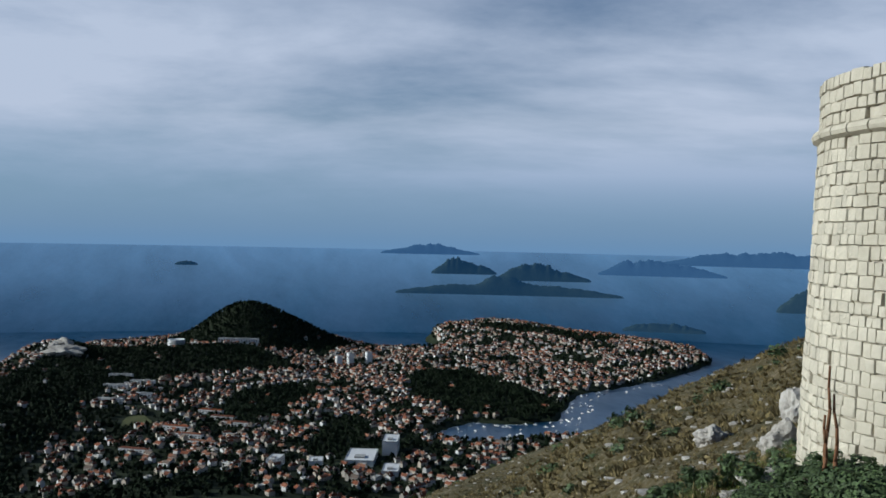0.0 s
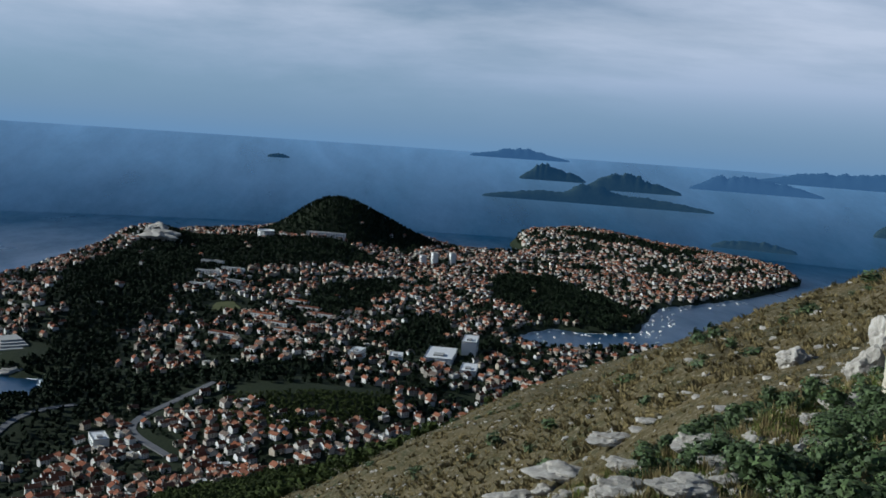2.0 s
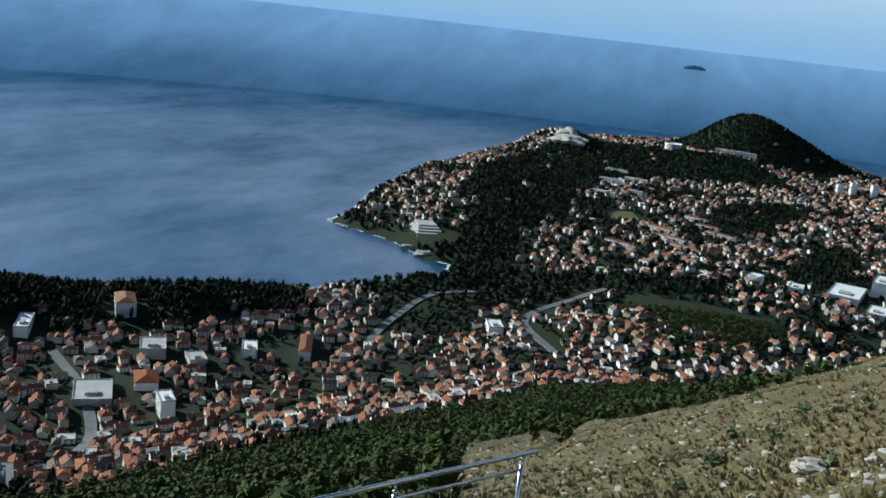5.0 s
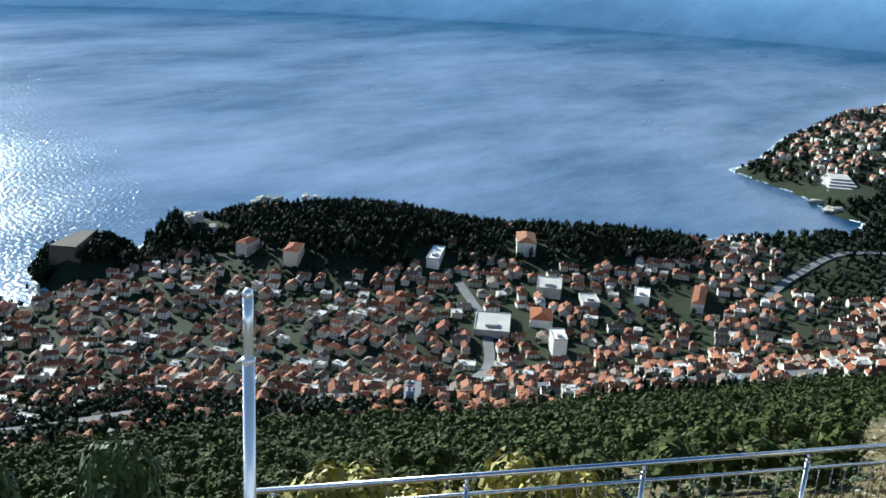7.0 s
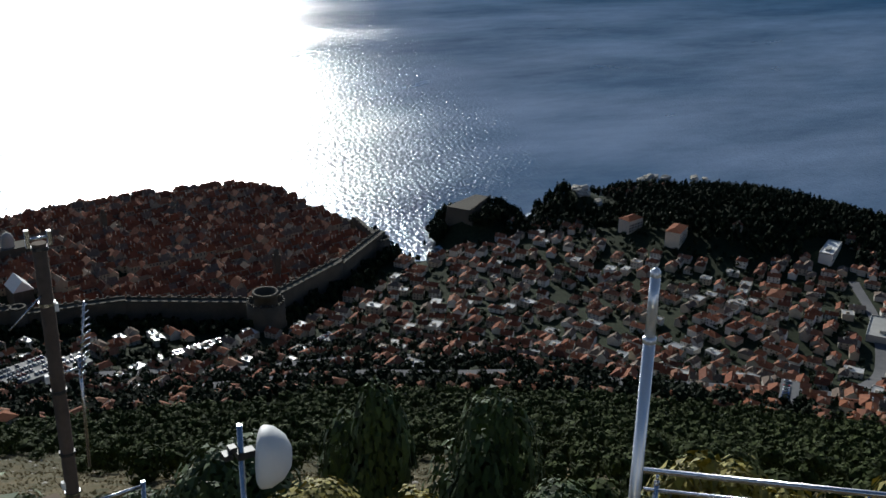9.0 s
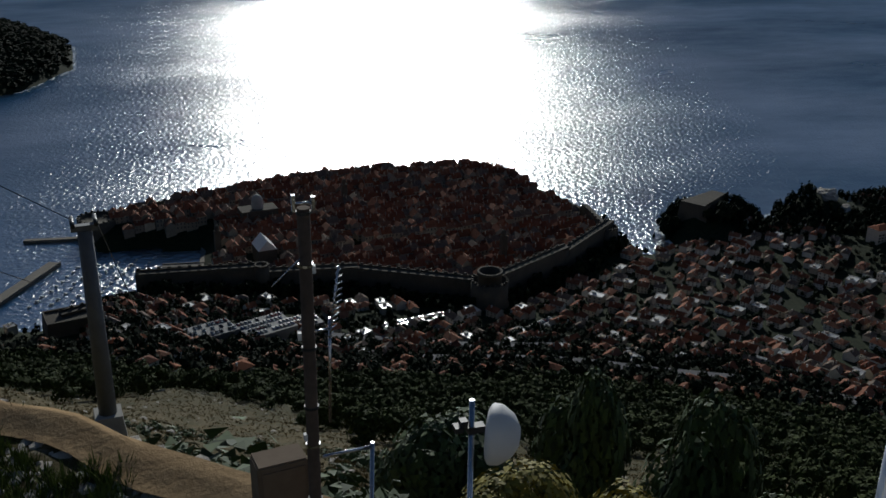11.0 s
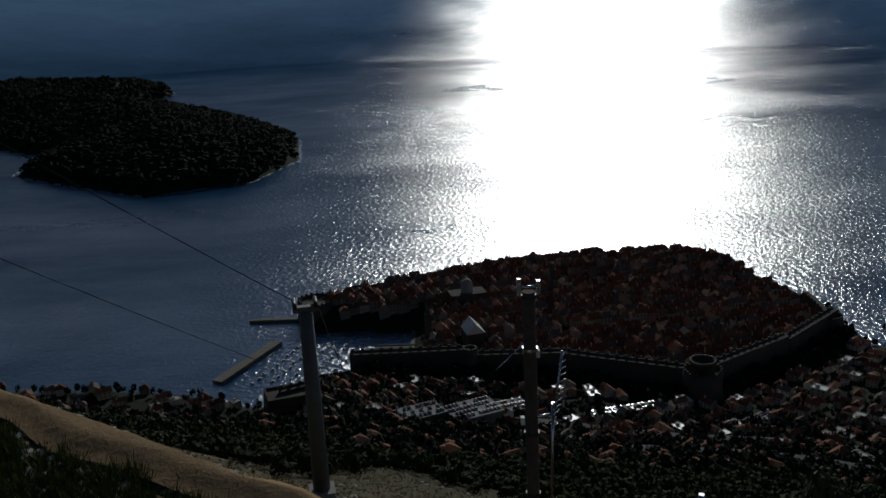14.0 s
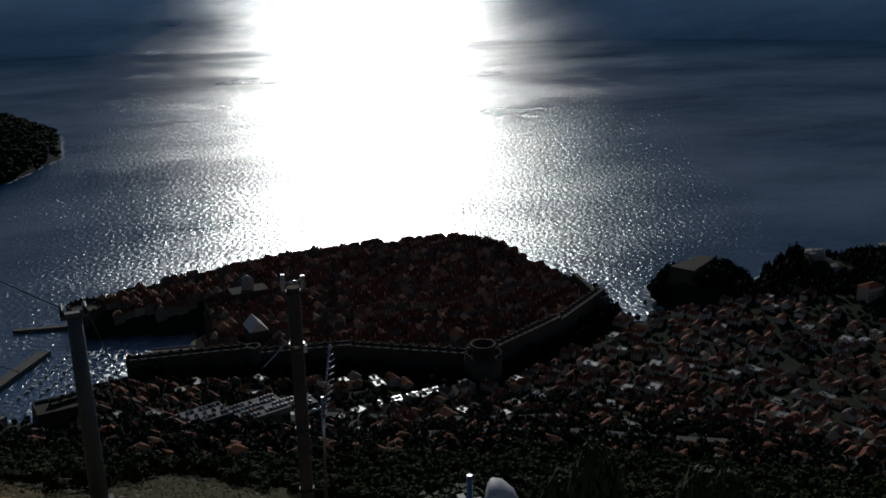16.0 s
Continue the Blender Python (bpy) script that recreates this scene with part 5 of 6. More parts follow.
tube(bm, (0.0, 0.02, 6.6), (0.24, 0.1, 6.42), 0.005, n=5)
part("stub_aerial", bm, STEEL, mast)

stay = thing("leaning_stay", pose(-1.9, -8.6, 388.5), "thin leaning steel stay with a bracket", "pole")
bm = bmesh.new()
tube(bm, (0.12, 0, -1.0), (-0.06, 0, 6.2), 0.022, n=8)
part("rod", bm, STEEL, stay)
bm = bmesh.new()
tube(bm, (-0.06, 0, 6.15), (0.45, 0.15, 6.22), 0.018, n=8)
part("bracket", bm, STEEL, stay)

cab = thing("cable_cabinet", pose(-0.86, -6.85, 390.6, 0, 0, 8), "weathered brown cabinet standing beside the mast", "cabinet")
bm = bmesh.new()
v = box(bm, -0.19, 0.19, -0.12, 0.12, 3.2, 5.25)
bmesh.ops.bevel(bm, geom=bm.edges[:], offset=0.012, segments=2, affect="EDGES")
part("body", bm, BOARD, cab)
bm = bmesh.new()
box(bm, -0.16, 0.16, 0.121, 0.132, 4.15, 5.2)
part("door", bm, BOARD, cab)

dish = thing("microwave_dish", pose(-2.22, -5.98, 393.0), "white drum-shaped microwave dish clamped to a steel post", "dish antenna")
bm = bmesh.new()
tube(bm, (0.17, 0.02, -1.5), (0.17, 0.02, 3.63), 0.02, n=10)
part("post", bm, STEEL, dish)
bm = bmesh.new()
rings = lathe(bm, [(0.001, -0.16), (0.07, -0.155), (0.15, -0.11), (0.205, -0.03), (0.212, 0.03), (0.205, 0.045), (0.18, 0.06), (0.001, 0.07)], 32)
bmesh.ops.transform(bm, matrix=pose(-0.02, 0.0, 3.32, 90, 0, 62), verts=bm.verts)
part("drum", bm, WHITE, dish)
bm = bmesh.new()
box(bm, 0.08, 0.20, -0.02, 0.05, 3.38, 3.43)
box(bm, 0.20, 0.25, -0.02, 0.04, 3.44, 3.48)
part("clamp", bm, DARK, dish)
bm = bmesh.new()
box(bm, 0.23, 0.29, -0.03, 0.05, 3.40, 3.44)
part("feed_box", bm, DARK, dish)

# ---- cable way ----
GREY = surface("dull_grey_paint", [(0.3, (0.10, 0.105, 0.11)), (0.7, (0.16, 0.165, 0.17))], 0.4, 0.6)
px, py = 6.5, -100.0
pz = top(px, py)
pyl = thing("cableway_pylon", pose(px, py, pz, 0, 0, 5), "grey steel cable-car pylon on a concrete footing", "pylon")
bm = bmesh.new()
v = box(bm, -2.0, 2.0, -2.0, 2.0, -4, 2.6)
for q in v[4:]:
    q.co.x *= 0.7
    q.co.y *= 0.7
part("footing", bm, CONCRETE, pyl)
ph = 364.6 - pz
bm = bmesh.new()
tube(bm, (0, 0, 2.0), (0, 0, ph), 0.95, 0.72, 20)
part("shaft", bm, GREY, pyl)
bm = bmesh.new()
box(bm, -1.3, 1.3, -0.4, 0.4, ph + 0.004, ph + 0.6)
part("cross_beam", bm, GREY, pyl)
for x in (-1.1, 1.1):
    bm = bmesh.new()
    tube(bm, (x, -1.4, ph + 0.95), (x, 1.4, ph + 0.95), 0.22, n=10)
    part("saddle", bm, DARK, pyl)


def cable(name, a, b, sag, r, label):
    bm = bmesh.new()
    a, b, n = Vector(a), Vector(b), 24
    pts = [a.lerp(b, k / n) - Vector((0, 0, sag * 4 * (k / n) * (1 - k / n))) for k in range(n + 1)]
    q = (b - a).to_track_quat("Z", "Y")
    rings = [[bm.verts.new(p + q @ Vector((r * math.cos(k * 1.2566), r * math.sin(k * 1.2566), 0))) for k in range(5)] for p in pts]
    for u, w in zip(rings, rings[1:]):
        for k in range(5):
            bm.faces.new((u[k], u[(k + 1) % 5], w[(k + 1) % 5], w[k]))
    ob = thing(name, Matrix(), label, "cable", "cableway cables")
    part("strand", bm, DARK, ob)


cable("cableway_cable", (45.9, -30, 421.5), (px + 1.1, py, 365.8), 0.6, 0.045, "dark steel carrying cable of the cable car")
cable("cableway_cable", (50.5, -28, 416.0), (px + 5.5, py + 2, 360.5), 0.6, 0.045, "dark steel carrying cable of the cable car")
cable("cableway_cable", (px - 1.1, py, 365.8), (-5, -690, 70), 16, 0.05, "dark steel carrying cable running down to the town")

# ---- round fort tower ----
TX, TY = 24.6 * math.sin(radians(314.5)), 24.6 * math.cos(radians(314.5))
TB, TH = 394.0, 9.36
tower = thing("fort_tower", pose(TX, TY, TB), "round battered tower of pale squared limestone with a cordon", "tower")


def batter(z):
    return 4.94 - 0.040 * z if z < 8.35 else 4.60


bm = bmesh.new()
lathe(bm, [(batter(-2) - 0.035, -2), (batter(0) - 0.035, 0), (batter(8.3) - 0.035, 8.3), (4.55, 8.4), (4.55, TH - 0.05), (3.6, TH - 0.05), (3.6, TH - 1.4), (0.1, TH - 1.4)], 64)
core = part("core", bm, surface("lime_mortar", [(0.3, (0.32, 0.28, 0.21)), (0.7, (0.50, 0.45, 0.35))], 1.5, 0.95, bump=0.5, dist=0.03), tower)


def stone_mesh(i):
    """A squared stone with worn arrises, 1 x 1 x 1, its face towards -y."""
    bm = bmesh.new()
    r = random.Random(i)
    j = lambda a=0.05: r.uniform(-a, a)
    back = [bm.verts.new((x, 0.5, z)) for x, z in ((-0.5, -0.5), (0.5, -0.5), (0.5, 0.5), (-0.5, 0.5))]
    mid = [bm.verts.new((x * 0.97 + j(0.02), -0.30, z * 0.95 + j(0.03))) for x, z in ((-0.5, -0.5), (0.5, -0.5), (0.5, 0.5), (-0.5, 0.5))]
    face = [bm.verts.new((x * (0.90 + j(0.05)), -0.5 + j(0.06), z * (0.88 + j(0.05)))) for x, z in ((-0.5, -0.5), (0.5, -0.5), (0.5, 0.5), (-0.5, 0.5))]
    mp = bm.verts.new((j(0.1), -0.56 + j(0.05), j(0.1)))
    for a, b in ((back, mid), (mid, face)):
        for k in range(4):
            bm.faces.new((a[k], a[(k + 1) % 4], b[(k + 1) % 4], b[k]))
    for k in range(4):
        bm.faces.new((face[k], face[(k + 1) % 4], mp))
    me = bpy.data.meshes.new("stone")
    bmesh.ops.recalc_face_normals(bm, faces=bm.faces)
    bm.to_mesh(me)
    bm.free()
    me.materials.append(STONE)
    return me


stones = [stone_mesh(i) for i in range(8)]
srng = random.Random(4)
stone_rows, z = [], -0.3
while z < TH - 0.2:
    h = srng.uniform(0.2, 0.3)
    if 8.05 < z + h and z < 8.36:
        z = 8.38 if z > 8.0 else z
        if z < 8.3:
            h = 8.12 - z
    stone_rows.append((z, h))
    z += h
    if 8.0 < z < 8.3:
        z = 8.38
rest_v, rest_f = [], []
n_stone = 0
for z, h in stone_rows:
    az = 60.0 + srng.uniform(0, 5)
    while az < 330:
        wdt = srng.choice((srng.uniform(0.16, 0.28), srng.uniform(0.26, 0.46)))
        rad = batter(z + h / 2)
        da = math.degrees(wdt / rad)
        if srng.random() > 0.025:
            dep = srng.uniform(0.10, 0.15)
            mid_az = az + da / 2
            m = pose((rad - 0.035 + srng.uniform(-0.012, 0.012)) * math.sin(radians(mid_az)), (rad - 0.035) * math.cos(radians(mid_az)), z + h / 2, -2.7, 0, 180 - mid_az + srng.uniform(-1.5, 1.5)) @ pose(0, 0, srng.uniform(-0.02, 0.02), 0, srng.uniform(-2, 2), 0)
            m = m @ Matrix.Diagonal((wdt * srng.uniform(0.94, 1.03) - 0.003, dep, h * srng.uniform(0.9, 1.06), 1))
            me = srng.choice(stones)
            if 180 < mid_az < 220 and n_stone < 360:
                s = new("stone", me)
                s.parent = tower
                s.matrix_basis = m
                n_stone += 1
            else:
                b = len(rest_v)
                rest_v += [m @ q.co for q in me.vertices]
                for p in me.polygons:
                    vs = list(p.vertices)
                    rest_f.append([b + k for k in (vs if len(vs) == 4 else vs + vs[-1:])])
        az += da
rs = new("stonework", mesh_from("stonework", [tuple(v) for v in rest_v], rest_f, STONE))
rs.parent = tower
tagged(rs, kind="stuff")
# cordon: rounded stones in a ring
for k in range(46):
    a0 = k * 360 / 46
    bm = bmesh.new()
    prof = [(4.5, 8.10), (4.66, 8.11), (4.76, 8.17), (4.79, 8.25), (4.76, 8.33), (4.66, 8.385), (4.5, 8.39)]
    rr = lathe(bm, prof, 4, a0 + 0.25, a0 + 360 / 46 - 0.25)
    bm.faces.new([q[0] for q in rr])
    bm.faces.new([q[-1] for q in rr])
    part("cordon_stone", bm, STONE, tower)

# ---- rocks, shrubs, grass round the viewpoint ----
def put_rock(x, y, sx, sy, sz, k, label):
    ob = new("rock", ROCKS[k % 6])
    g = 1.08 if math.hypot(x, y) < 26 else 1.0
    ob.matrix_basis = pose(x, y, top(x, y) + sz * 0.2, 0, 0, k * 67) @ Matrix.Diagonal((sx * g, sy * g, sz * g, 1))
    tagged(ob, label, "rock", "rocks by the tower")


for k, (x, y, sx, sy, sz, lb) in enumerate([
        (-44.6, 29.2, 0.9, 0.8, 1.9, "tall grey limestone outcrop beside the tower"),
        (-26.4, 16.7, 0.62, 0.5, 0.85, "broad grey limestone outcrop at the tower's foot"), (-52.0, 28.6, 1.0, 0.9, 0.9, "grey limestone outcrop on the slope"), (-17.4, 10.6, 0.4, 0.3, 0.25, "loose white limestone lump"),
        (-17.0, 9.8, 0.3, 0.25, 0.2, "loose white limestone lump"), (-16.3, 10.4, 0.26, 0.3, 0.2, "loose white limestone lump"), (-17.9, 11.4, 0.35, 0.3, 0.3, "loose white limestone lump"),
        (-2.9, -15.0, 0.7, 0.5, 0.5, "grey limestone rock below the mast"), (-5.2, -16.5, 0.9, 0.6, 0.5, "grey limestone rock on the slope")]):
    put_rock(x, y, sx, sy, sz, k, lb)

# ledges and boulders lying across the slope: place, half width, half height
for k, (x, y, w, h) in enumerate([(-52.7, 16.2, 2.05, 0.43), (-15.9, 5.8, 0.52, 0.24), (-19.8, 7.4, 0.5, 0.17), (-17.5, 7.8, 0.45, 0.28), (-14.5, 6.3, 0.52, 0.16), (-53.4, 13.8, 1.49, 0.46), (-64.4, 14.0, 0.5, 0.36), (-67.0, 10.8, 1.24, 0.58), (-15.5, 7.2, 0.3, 0.13), (-53.7, 19.1, 1.41, 0.47), (-18.4, 5.6, 0.22, 0.12), (-14.7, 7.1, 0.24, 0.1), (-51.8, 14.8, 0.71, 0.32), (-53.6, 21.1, 0.67, 0.17)]):
    ob = new("rock", ROCKS[(k * 5 + 1) % 6])
    ob.matrix_basis = pose(x, y, top(x, y) + h * 0.55, 0, 0, math.degrees(math.atan2(y, x)) + 90 + (k * 37) % 24 - 12) @ Matrix.Diagonal((w, w * 0.65, h * 1.35, 1))
    tagged(ob, "long pale limestone ledge in the grass" if w > 2 * h else "rounded white limestone boulder in the grass", "rock", "rocks by the tower")

near = np.random.RandomState(77)


def spread(n, az0, az1, r0, r1, power=1.0):
    a = np.radians(near.uniform(az0, az1, n))
    r = r0 + (r1 - r0) * near.uniform(0, 1, n) ** power
    x, y = np.sin(a) * r, np.cos(a) * r
    k = np.hypot(x - TX, y - TY) > 5.4
    return x[k], y[k]


def lay(name, tmpl, mat, x, y, lo, hi, zs, sink, label, category):
    n = len(x)
    s = near.uniform(lo, hi, n)
    P = np.stack([x, y, height(x, y) - sink * s, near.uniform(0, 6.28, n), s * near.uniform(0.7, 1.3, n), s * near.uniform(0.7, 1.3, n), s * zs * near.uniform(0.7, 1.3, n)], -1)
    return scatter(name, tmpl[0], tmpl[1], [mat], None, P, label, category)


def tuft(n, seed, lean=0.5, w=0.05):
    r = np.random.RandomState(seed)
    v, f = [], []
    for k in range(n):
        a, o = r.uniform(0, 6.28), r.uniform(0, 0.3)
        bx, by = o * math.cos(a), o * math.sin(a)
        b = a + r.uniform(-1, 1)
        h, l = r.uniform(0.5, 1.0), r.uniform(0.1, lean)
        i = len(v)
        v += [(bx - w * math.sin(b), by + w * math.cos(b), 0), (bx + w * math.sin(b), by - w * math.cos(b), 0), (bx + l * math.cos(a), by + l * math.sin(a), h)]
        f.append((i, i + 1, i + 2))
    return v, f


def pebble(seed):
    me = rock_mesh(seed + 20, 0.6, 1)
    return [tuple(v.co) for v in me.vertices], [tuple(p.vertices) for p in me.polygons]


x, y = spread(16000, 268, 308, 10, 34, 0.8)
lay("grass", tuft(14, 1), TUFT, x, y, 0.07, 0.2, 1.0, 0.02, "green grass tufts between the rocks", "grass")
x, y = spread(20000, 258, 308, 14, 130, 1.3)
lay("dry_grass", tuft(14, 2), STRAW, x, y, 0.12, 0.36, 0.9, 0.02, "dry straw-coloured grass over the slope", "grass")
x, y = spread(26000, 256, 308, 60, 520, 1.2)
lay("dry_grass", tuft(9, 3, 0.8, 0.15), STRAW, x, y, 0.35, 0.9, 0.7, 0.05, "dry grass clumps on the far slope", "grass")
x, y = spread(1500, 276, 308, 11, 40, 1.2)
lay("loose_stones", pebble(1), ROCK, x, y, 0.04, 0.2, 0.8, 0.1, "small white limestone stones", "stones")
x, y = spread(110, 297, 304.5, 13.5, 18.5, 1.0)
lay("loose_stones", pebble(5), ROCK, x, y, 0.07, 0.23, 0.8, 0.1, "heap of broken white limestone", "stones")
x, y = spread(60, 283, 297, 15, 22, 1.0)
lay("loose_stones", pebble(6), ROCK, x, y, 0.09, 0.25, 0.7, 0.1, "white limestone lumps in the grass", "stones")
x, y = spread(3600, 258, 306, 34, 480, 1.0)
lay("loose_stones", pebble(2), ROCK, x, y, 0.12, 0.55, 0.6, 0.15, "grey limestone outcrops dotted over the slope", "stones")
sh = clump(6, 41, 0.9, 60, 0.13)
x, y = spread(620, 287, 309, 14, 30, 1.0)
k = (wave(x, y, 9, 44) > 0.15) & (np.degrees(np.arctan2(x, y)) % 360 > np.where(np.hypot(x, y) < 17, 296, 290.5))
lay("shrubs", sh, SHRUB, x[k], y[k], 0.4, 0.9, 0.75, 0.1, "low green shrubs among the rocks", "shrubs")
x, y = spread(900, 258, 306, 30, 460, 1.0)
k = wave(x, y, 60, 45) > 0.1
lay("shrubs", clump(5, 42, 0.8, 26, 0.2), SHRUB, x[k], y[k], 0.8, 2.6, 0.6, 0.1, "low dark shrubs on the slope", "shrubs")
x, y = spread(700, 258, 300, 30, 420, 1.0)
lay("shrubs", clump(4, 43, 0.7, 22, 0.22), STRAW, x, y, 0.6, 1.8, 0.5, 0.1, "dry brown scrub on the slope", "shrubs")
# terrace to the south-east
x, y = spread(20000, 146, 186, 5, 24, 0.9)
k = (-0.656 * x - 0.755 * y) < 6.25 + 0.2 * wave(x, y, 2.0, 8)
lay("grass", tuft(14, 6), TUFT, x[k], y[k], 0.08, 0.25, 0.9, 0.02, "dark green grass beside the path", "grass")
x, y = spread(4500, 146, 184, 5, 20, 0.9)
lay("loose_stones", pebble(3), ROCK, x, y, 0.025, 0.1, 0.7, 0.1, "pale stones strewn beside the path", "stones")
x, y = spread(1500, 160, 255, 10, 40, 1.0)
lay("grass", tuft(14, 8), TUFT, x, y, 0.15, 0.4, 0.8, 0.02, "rough grass on the slope below", "grass")
x, y = spread(500, 165, 250, 11, 60, 1.0)
k = (-0.656 * x - 0.755 * y) > 8.5
lay("loose_stones", pebble(4), ROCK, x[k], y[k], 0.1, 0.5, 0.7, 0.1, "limestone rocks on the slope below", "stones")

path_v, path_f = [], []
for i, u in enumerate(np.linspace(-3, 16, 60)):
    for j, s_ in enumerate(np.linspace(6.28, 6.8, 8)):
        x, y = -0.656 * s_ + 0.755 * u, -0.755 * s_ - 0.656 * u
        w = 0.12 * math.sin(u * 1.1) + 0.06 * math.sin(u * 2.9)
        x, y = x - 0.656 * w * (1 if j < 7 else 0), y - 0.755 * w * (1 if j < 7 else 0)
        path_v.append((x, y, top(x, y) + 0.035 + 0.1 * math.exp(-((s_ - 6.68) / 0.25) ** 2) + 0.03 * noise.noise(Vector((x * 2, y * 2, 0)))))
        if i and j:
            b = i * 8 + j
            path_f.append((b - 9, b - 8, b, b - 1))
tagged(new("footpath", mesh_from("footpath", path_v, path_f, RUST, True)), "worn brown earth footpath along the terrace edge", "path", kind="structure")

for k, (dx, dy, hh, lean) in enumerate([(0, 0, 2.35, 0.10), (0.22, 0.05, 1.8, -0.14), (0.30, -0.1, 1.5, -0.05)]):
    bx, by = -16.35 + dx, 11.15 + dy * 2
    bm = bmesh.new()
    pts = [Vector((lean * (q / 6) ** 1.4 + 0.02 * math.sin(q * 2 + k), 0.02 * math.cos(q * 1.7), hh * q / 6)) for q in range(7)]
    for q in range(6):
        tube(bm, pts[q], pts[q + 1], 0.045 - 0.004 * q, 0.041 - 0.004 * q, 7)
    ob = thing("dry_stalk", pose(bx, by, top(bx, by) - 0.1), "tall bare brown plant stalk before the tower", "stalk", "dry stalks")
    part("stem", bm, STEM, ob)


def tree(name, x, y, h, w, seed, mat, label, leaves=420, n=18):
    ob = thing(name, pose(x, y, top(x, y) - 0.3), label, "tree")
    r = np.random.RandomState(seed)
    bm = bmesh.new()
    tube(bm, (0, 0, -1), (0.1, 0, h * 0.45), 0.16, 0.10, 8)
    tube(bm, (0.1, 0, h * 0.45), (0, 0.1, h * 0.8), 0.10, 0.03, 7)
    for k in range(6):
        a = k * 1.05 + r.uniform(-0.3, 0.3)
        z0 = h * r.uniform(0.25, 0.6)
        tube(bm, (0.08, 0, z0), (w * 0.4 * math.cos(a), w * 0.4 * math.sin(a), z0 + h * 0.18), 0.05, 0.015, 6)
    part("trunk", bm, BARK, ob)
    cv, cf = clump(n, seed, 1.0, leaves, 0.075)
    cv = np.array(cv)
    cv[:, 2] = (cv[:, 2] - cv[:, 2].min()) / (cv[:, 2].max() - cv[:, 2].min())
    taper = 1.12 - 0.45 * cv[:, 2]
    me = mesh_from("crown", np.stack([cv[:, 0] * w * 1.2 * taper, cv[:, 1] * w * 1.2 * taper, h * 0.14 + cv[:, 2] * h * 0.88], -1), cf, mat)
    c = new("crown", me)
    c.parent = ob


def polar_xy(az, r):
    return r * math.sin(radians(az)), r * math.cos(radians(az))


for az, r, h, w, mat, lb in [(206.3, 22, 7.4, 2.3, SHRUB, "dark green pine below the terrace"), (213.8, 25, 8.4, 2.9, SHRUB, "tall dark green pine below the terrace"),
                             (202.3, 17, 3.2, 2.6, YELLOW, "yellowing bush below the dish"), (209.7, 17, 3.4, 2.4, YELLOW, "yellow-green bush below the terrace"),
                             (224.5, 26, 5.6, 4.0, SHRUB, "green bush on the slope"),
                             (246.0, 26, 4.6, 3.6, SHRUB, "green bush on the slope"), (218.5, 21, 4.6, 3.2, SHRUB, "green bush on the slope"), (197.5, 30, 6.5, 4.5, SHRUB, "dark bush on the slope")]:
    x, y = polar_xy(az, r)
    tree("bush" if h < 5.5 else "pine_tree", x, y, h, w, int(az), mat, lb)


def cypress(label):
    ob = thing("cypress", Matrix(), label, "tree", "row of cypresses")
    bm = bmesh.new()
    tube(bm, (0, 0, -1), (0, 0, 2), 0.2, 0.15, 6)
    part("trunk", bm, BARK, ob)
    cv, cf = clump(8, 60, 1.0, 40, 0.3)
    cv = np.array(cv)
    zz = (cv[:, 2] - cv[:, 2].min()) / (cv[:, 2].max() - cv[:, 2].min())
    c = new("crown", mesh_from("crown", np.stack([cv[:, 0] * 4.5 * (1.1 - zz), cv[:, 1] * 4.5 * (1.1 - zz), 0.6 + zz * 12], -1), cf, LEAF))
    c.parent = ob
    return ob


cy = cypress("tall dark cypress in a row below the houses")
cy.matrix_basis = pose(-519, -259, top(-519, -259))
for k in range(1, 26):
    x, y = -519 - 107 * k / 25 + near.uniform(-3, 3), -259 + 57 * k / 25 + near.uniform(-3, 3)
    copy_thing(cy, pose(x, y, top(x, y) - 0.5, 0, 0, k * 50))
for x, y in [(-330, -445), (-352, -452), (-410, -398), (-400, -405), (-470, -330), (-535, -935), (-300, -560), (-250, -520), (-100, -590), (-500, -520), (-610, -480)]:
    copy_thing(cy, pose(x, y, top(x, y) - 0.5, 0, 0, x * 3))

for az, r, h, w in [(304.4, 19.4, 0.8, 1.1), (305.6, 18.6, 1.0, 1.2), (306.7, 18.2, 1.2, 1.3), (307.8, 17.8, 1.3, 1.4), (302.4, 19.0, 0.7, 1.2), (300.9, 18.6, 0.7, 1.1)]:
    x, y = polar_xy(az, r)
    tree("bush", x, y, h, w, int(az * 7), SHRUB, "leafy green bush at the tower's foot", 300, 14)
x, y = spread(700, 186, 250, 9.5, 16, 1.0)
k = (2.3 - 0.656 * x - 0.755 * y) > 9.9
lay("scrub", clump(5, 53, 0.8, 30, 0.16), SHRUB, x[k], y[k], 0.4, 0.9, 0.7, 0.1, "green scrub just below the terrace", "scrub")
x, y = spread(160, 195, 245, 10, 18, 1.0)
k = (2.3 - 0.656 * x - 0.755 * y) > 10
lay("scrub", clump(5, 54, 0.8, 60, 0.12), YELLOW, x[k], y[k], 0.5, 1.2, 0.8, 0.1, "yellowing scrub just below the terrace", "scrub")
x, y = spread(3000, 150, 260, 13, 150, 1.2)
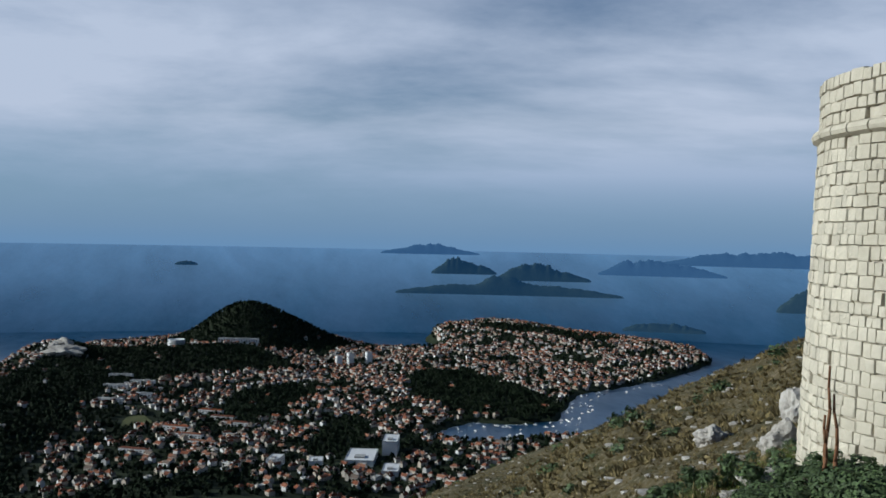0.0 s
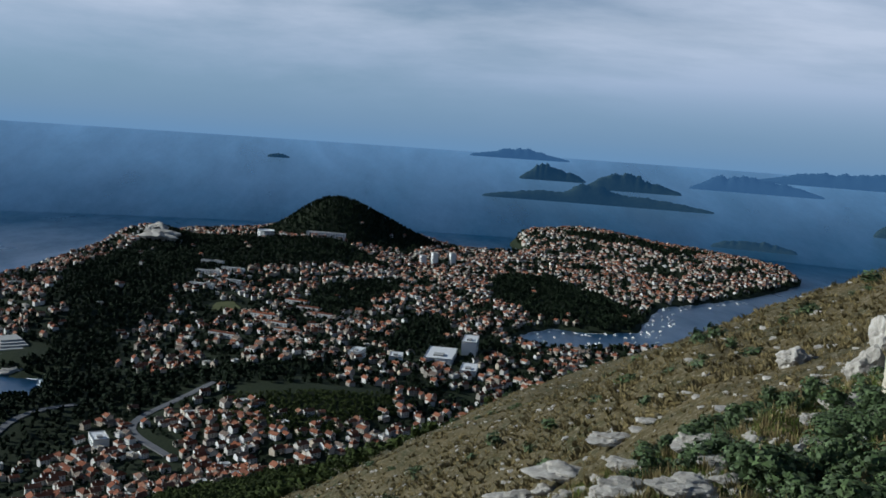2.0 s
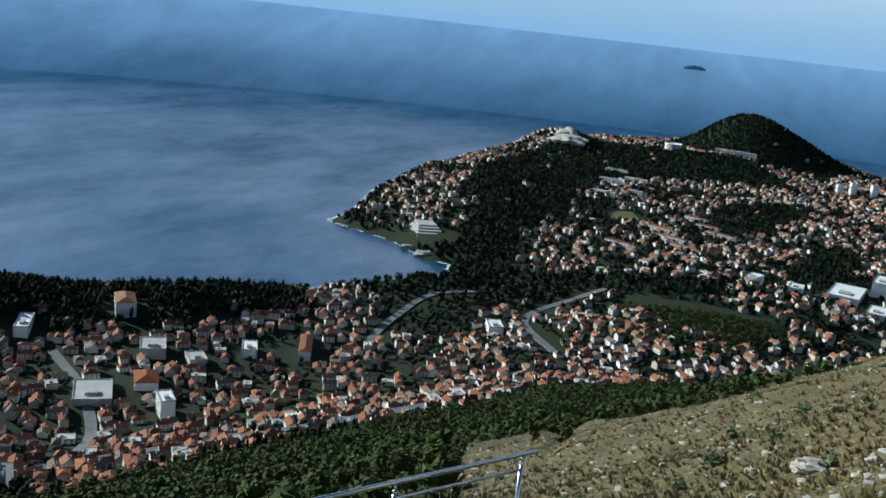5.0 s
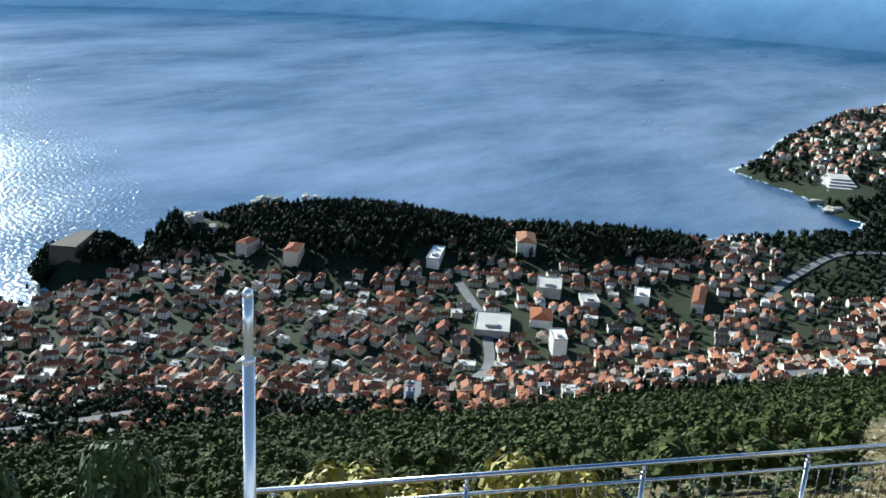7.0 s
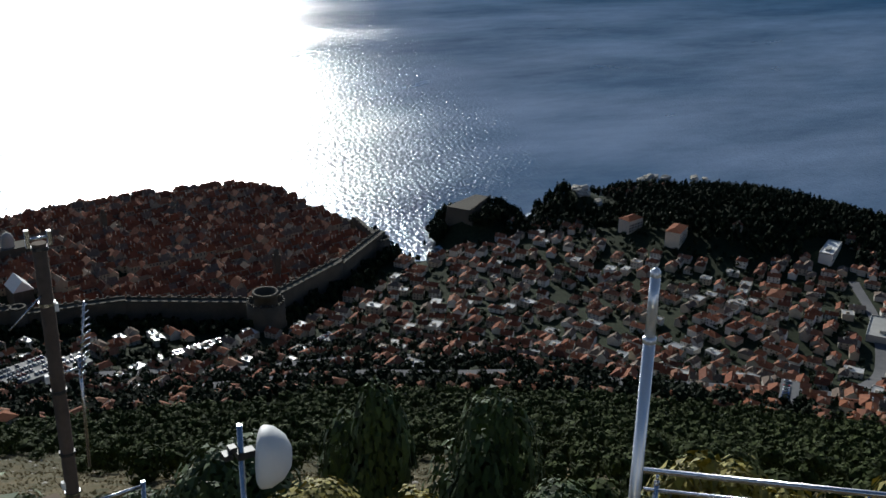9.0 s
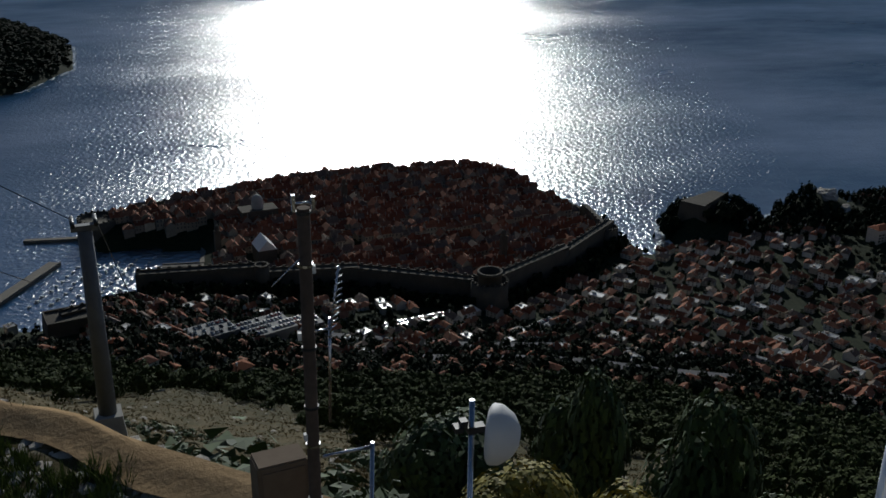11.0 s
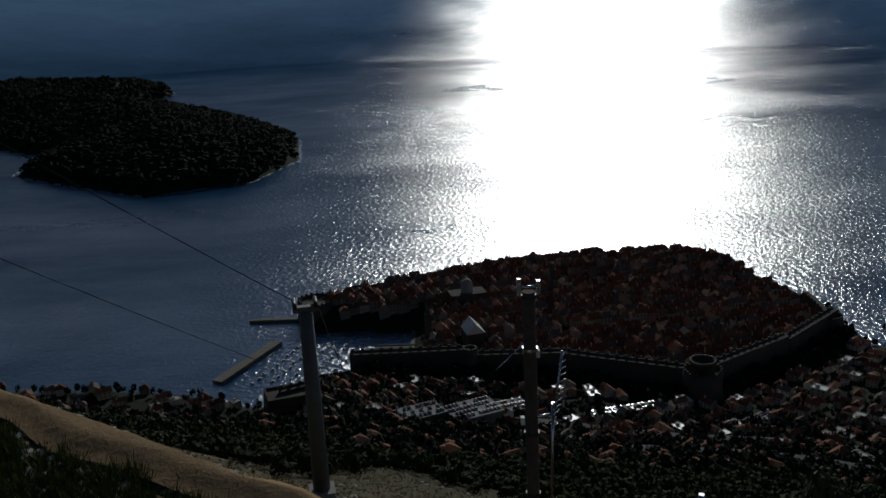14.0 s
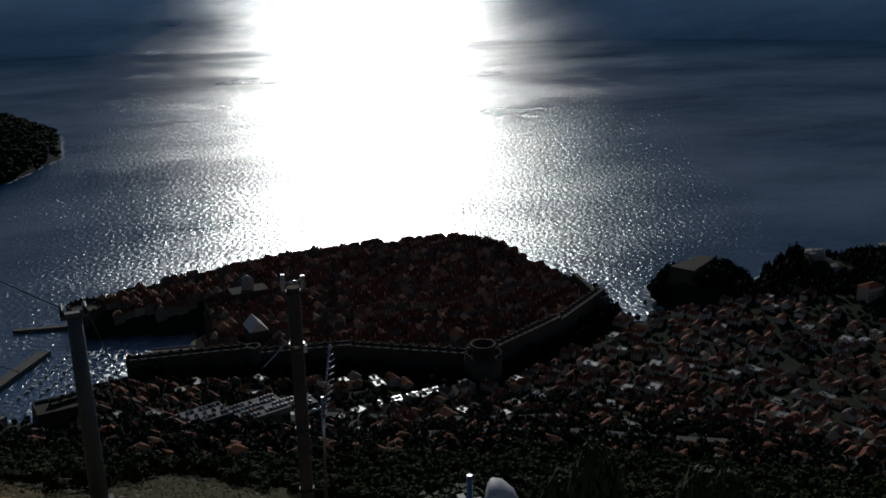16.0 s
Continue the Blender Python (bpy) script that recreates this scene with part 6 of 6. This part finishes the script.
k = (height(x, y) < 391.5) & ((np.degrees(np.arctan2(x, y)) % 360 > 213) | ((np.degrees(np.arctan2(x, y)) % 360 > 176) & (wave(x, y, 30, 63) > -0.15)))
for a, b, lv, sz in ((0, 45, 34, 0.13), (45, 400, 11, 0.26)):
    q = k & (np.hypot(x, y) >= a) & (np.hypot(x, y) < b)
    lay("scrub", clump(6, 52 + a, 0.8, lv, sz), SHRUB, x[q], y[q], 0.9, 2.6, 0.6, 0.1, "dark green scrub on the steep slope", "scrub")

# open stony pasture round the pylon
x, y = spread(22000, 168, 216, 14, 270, 1.2)
lay("dry_grass", tuft(10, 12, 0.7, 0.09), STRAW, x, y, 0.25, 0.75, 0.7, 0.03, "dry grass over the stony pasture", "grass")
x, y = spread(900, 170, 216, 20, 260, 1.1)
k = wave(x, y, 40, 64) > 0.0
lay("loose_stones", pebble(9), ROCK, x[k], y[k], 0.2, 0.9, 0.55, 0.15, "pale limestone outcrops in the pasture", "stones")

# pines crowding the fort's rock
a = near.uniform(0, 6.28, 110)
q = near.uniform(0.75, 1.25, 110)
x, y = -600 + np.cos(a) * q * 46, -936 + np.sin(a) * q * 27
k = (inside(x, y, MAIN) > -4) & (np.abs((x + 600) * 0.53 - (y + 938) * 0.85) > 15)
P = np.stack([x[k], y[k], np.maximum(height(x[k], y[k]), 2) - 0.5, a[k], *(near.uniform(9, 15, (2, k.sum()))), near.uniform(10, 19, k.sum())], -1)
cv, cf = clump(6, 71, 1.0, 22, 0.3)
scatter("rock_pines", cv, cf, [LEAF], None, P, "dark pines crowding the rock below the fort", "trees")

for az, r, el, w in [(228.0, 18, 30.6, 2.8), (231.0, 19, 29.9, 3.0), (235.0, 22, 30.3, 3.2), (240.5, 24, 29.3, 3.4), (243.5, 25, 30.0, 3.0)]:
    x, y = polar_xy(az, r)
    tree("yellow_bush", x, y, EYE - r * math.tan(radians(el)) - top(x, y) + 0.3, w, int(az * 5), YELLOW, "yellow-leaved bush standing beyond the railing", 300, 16)
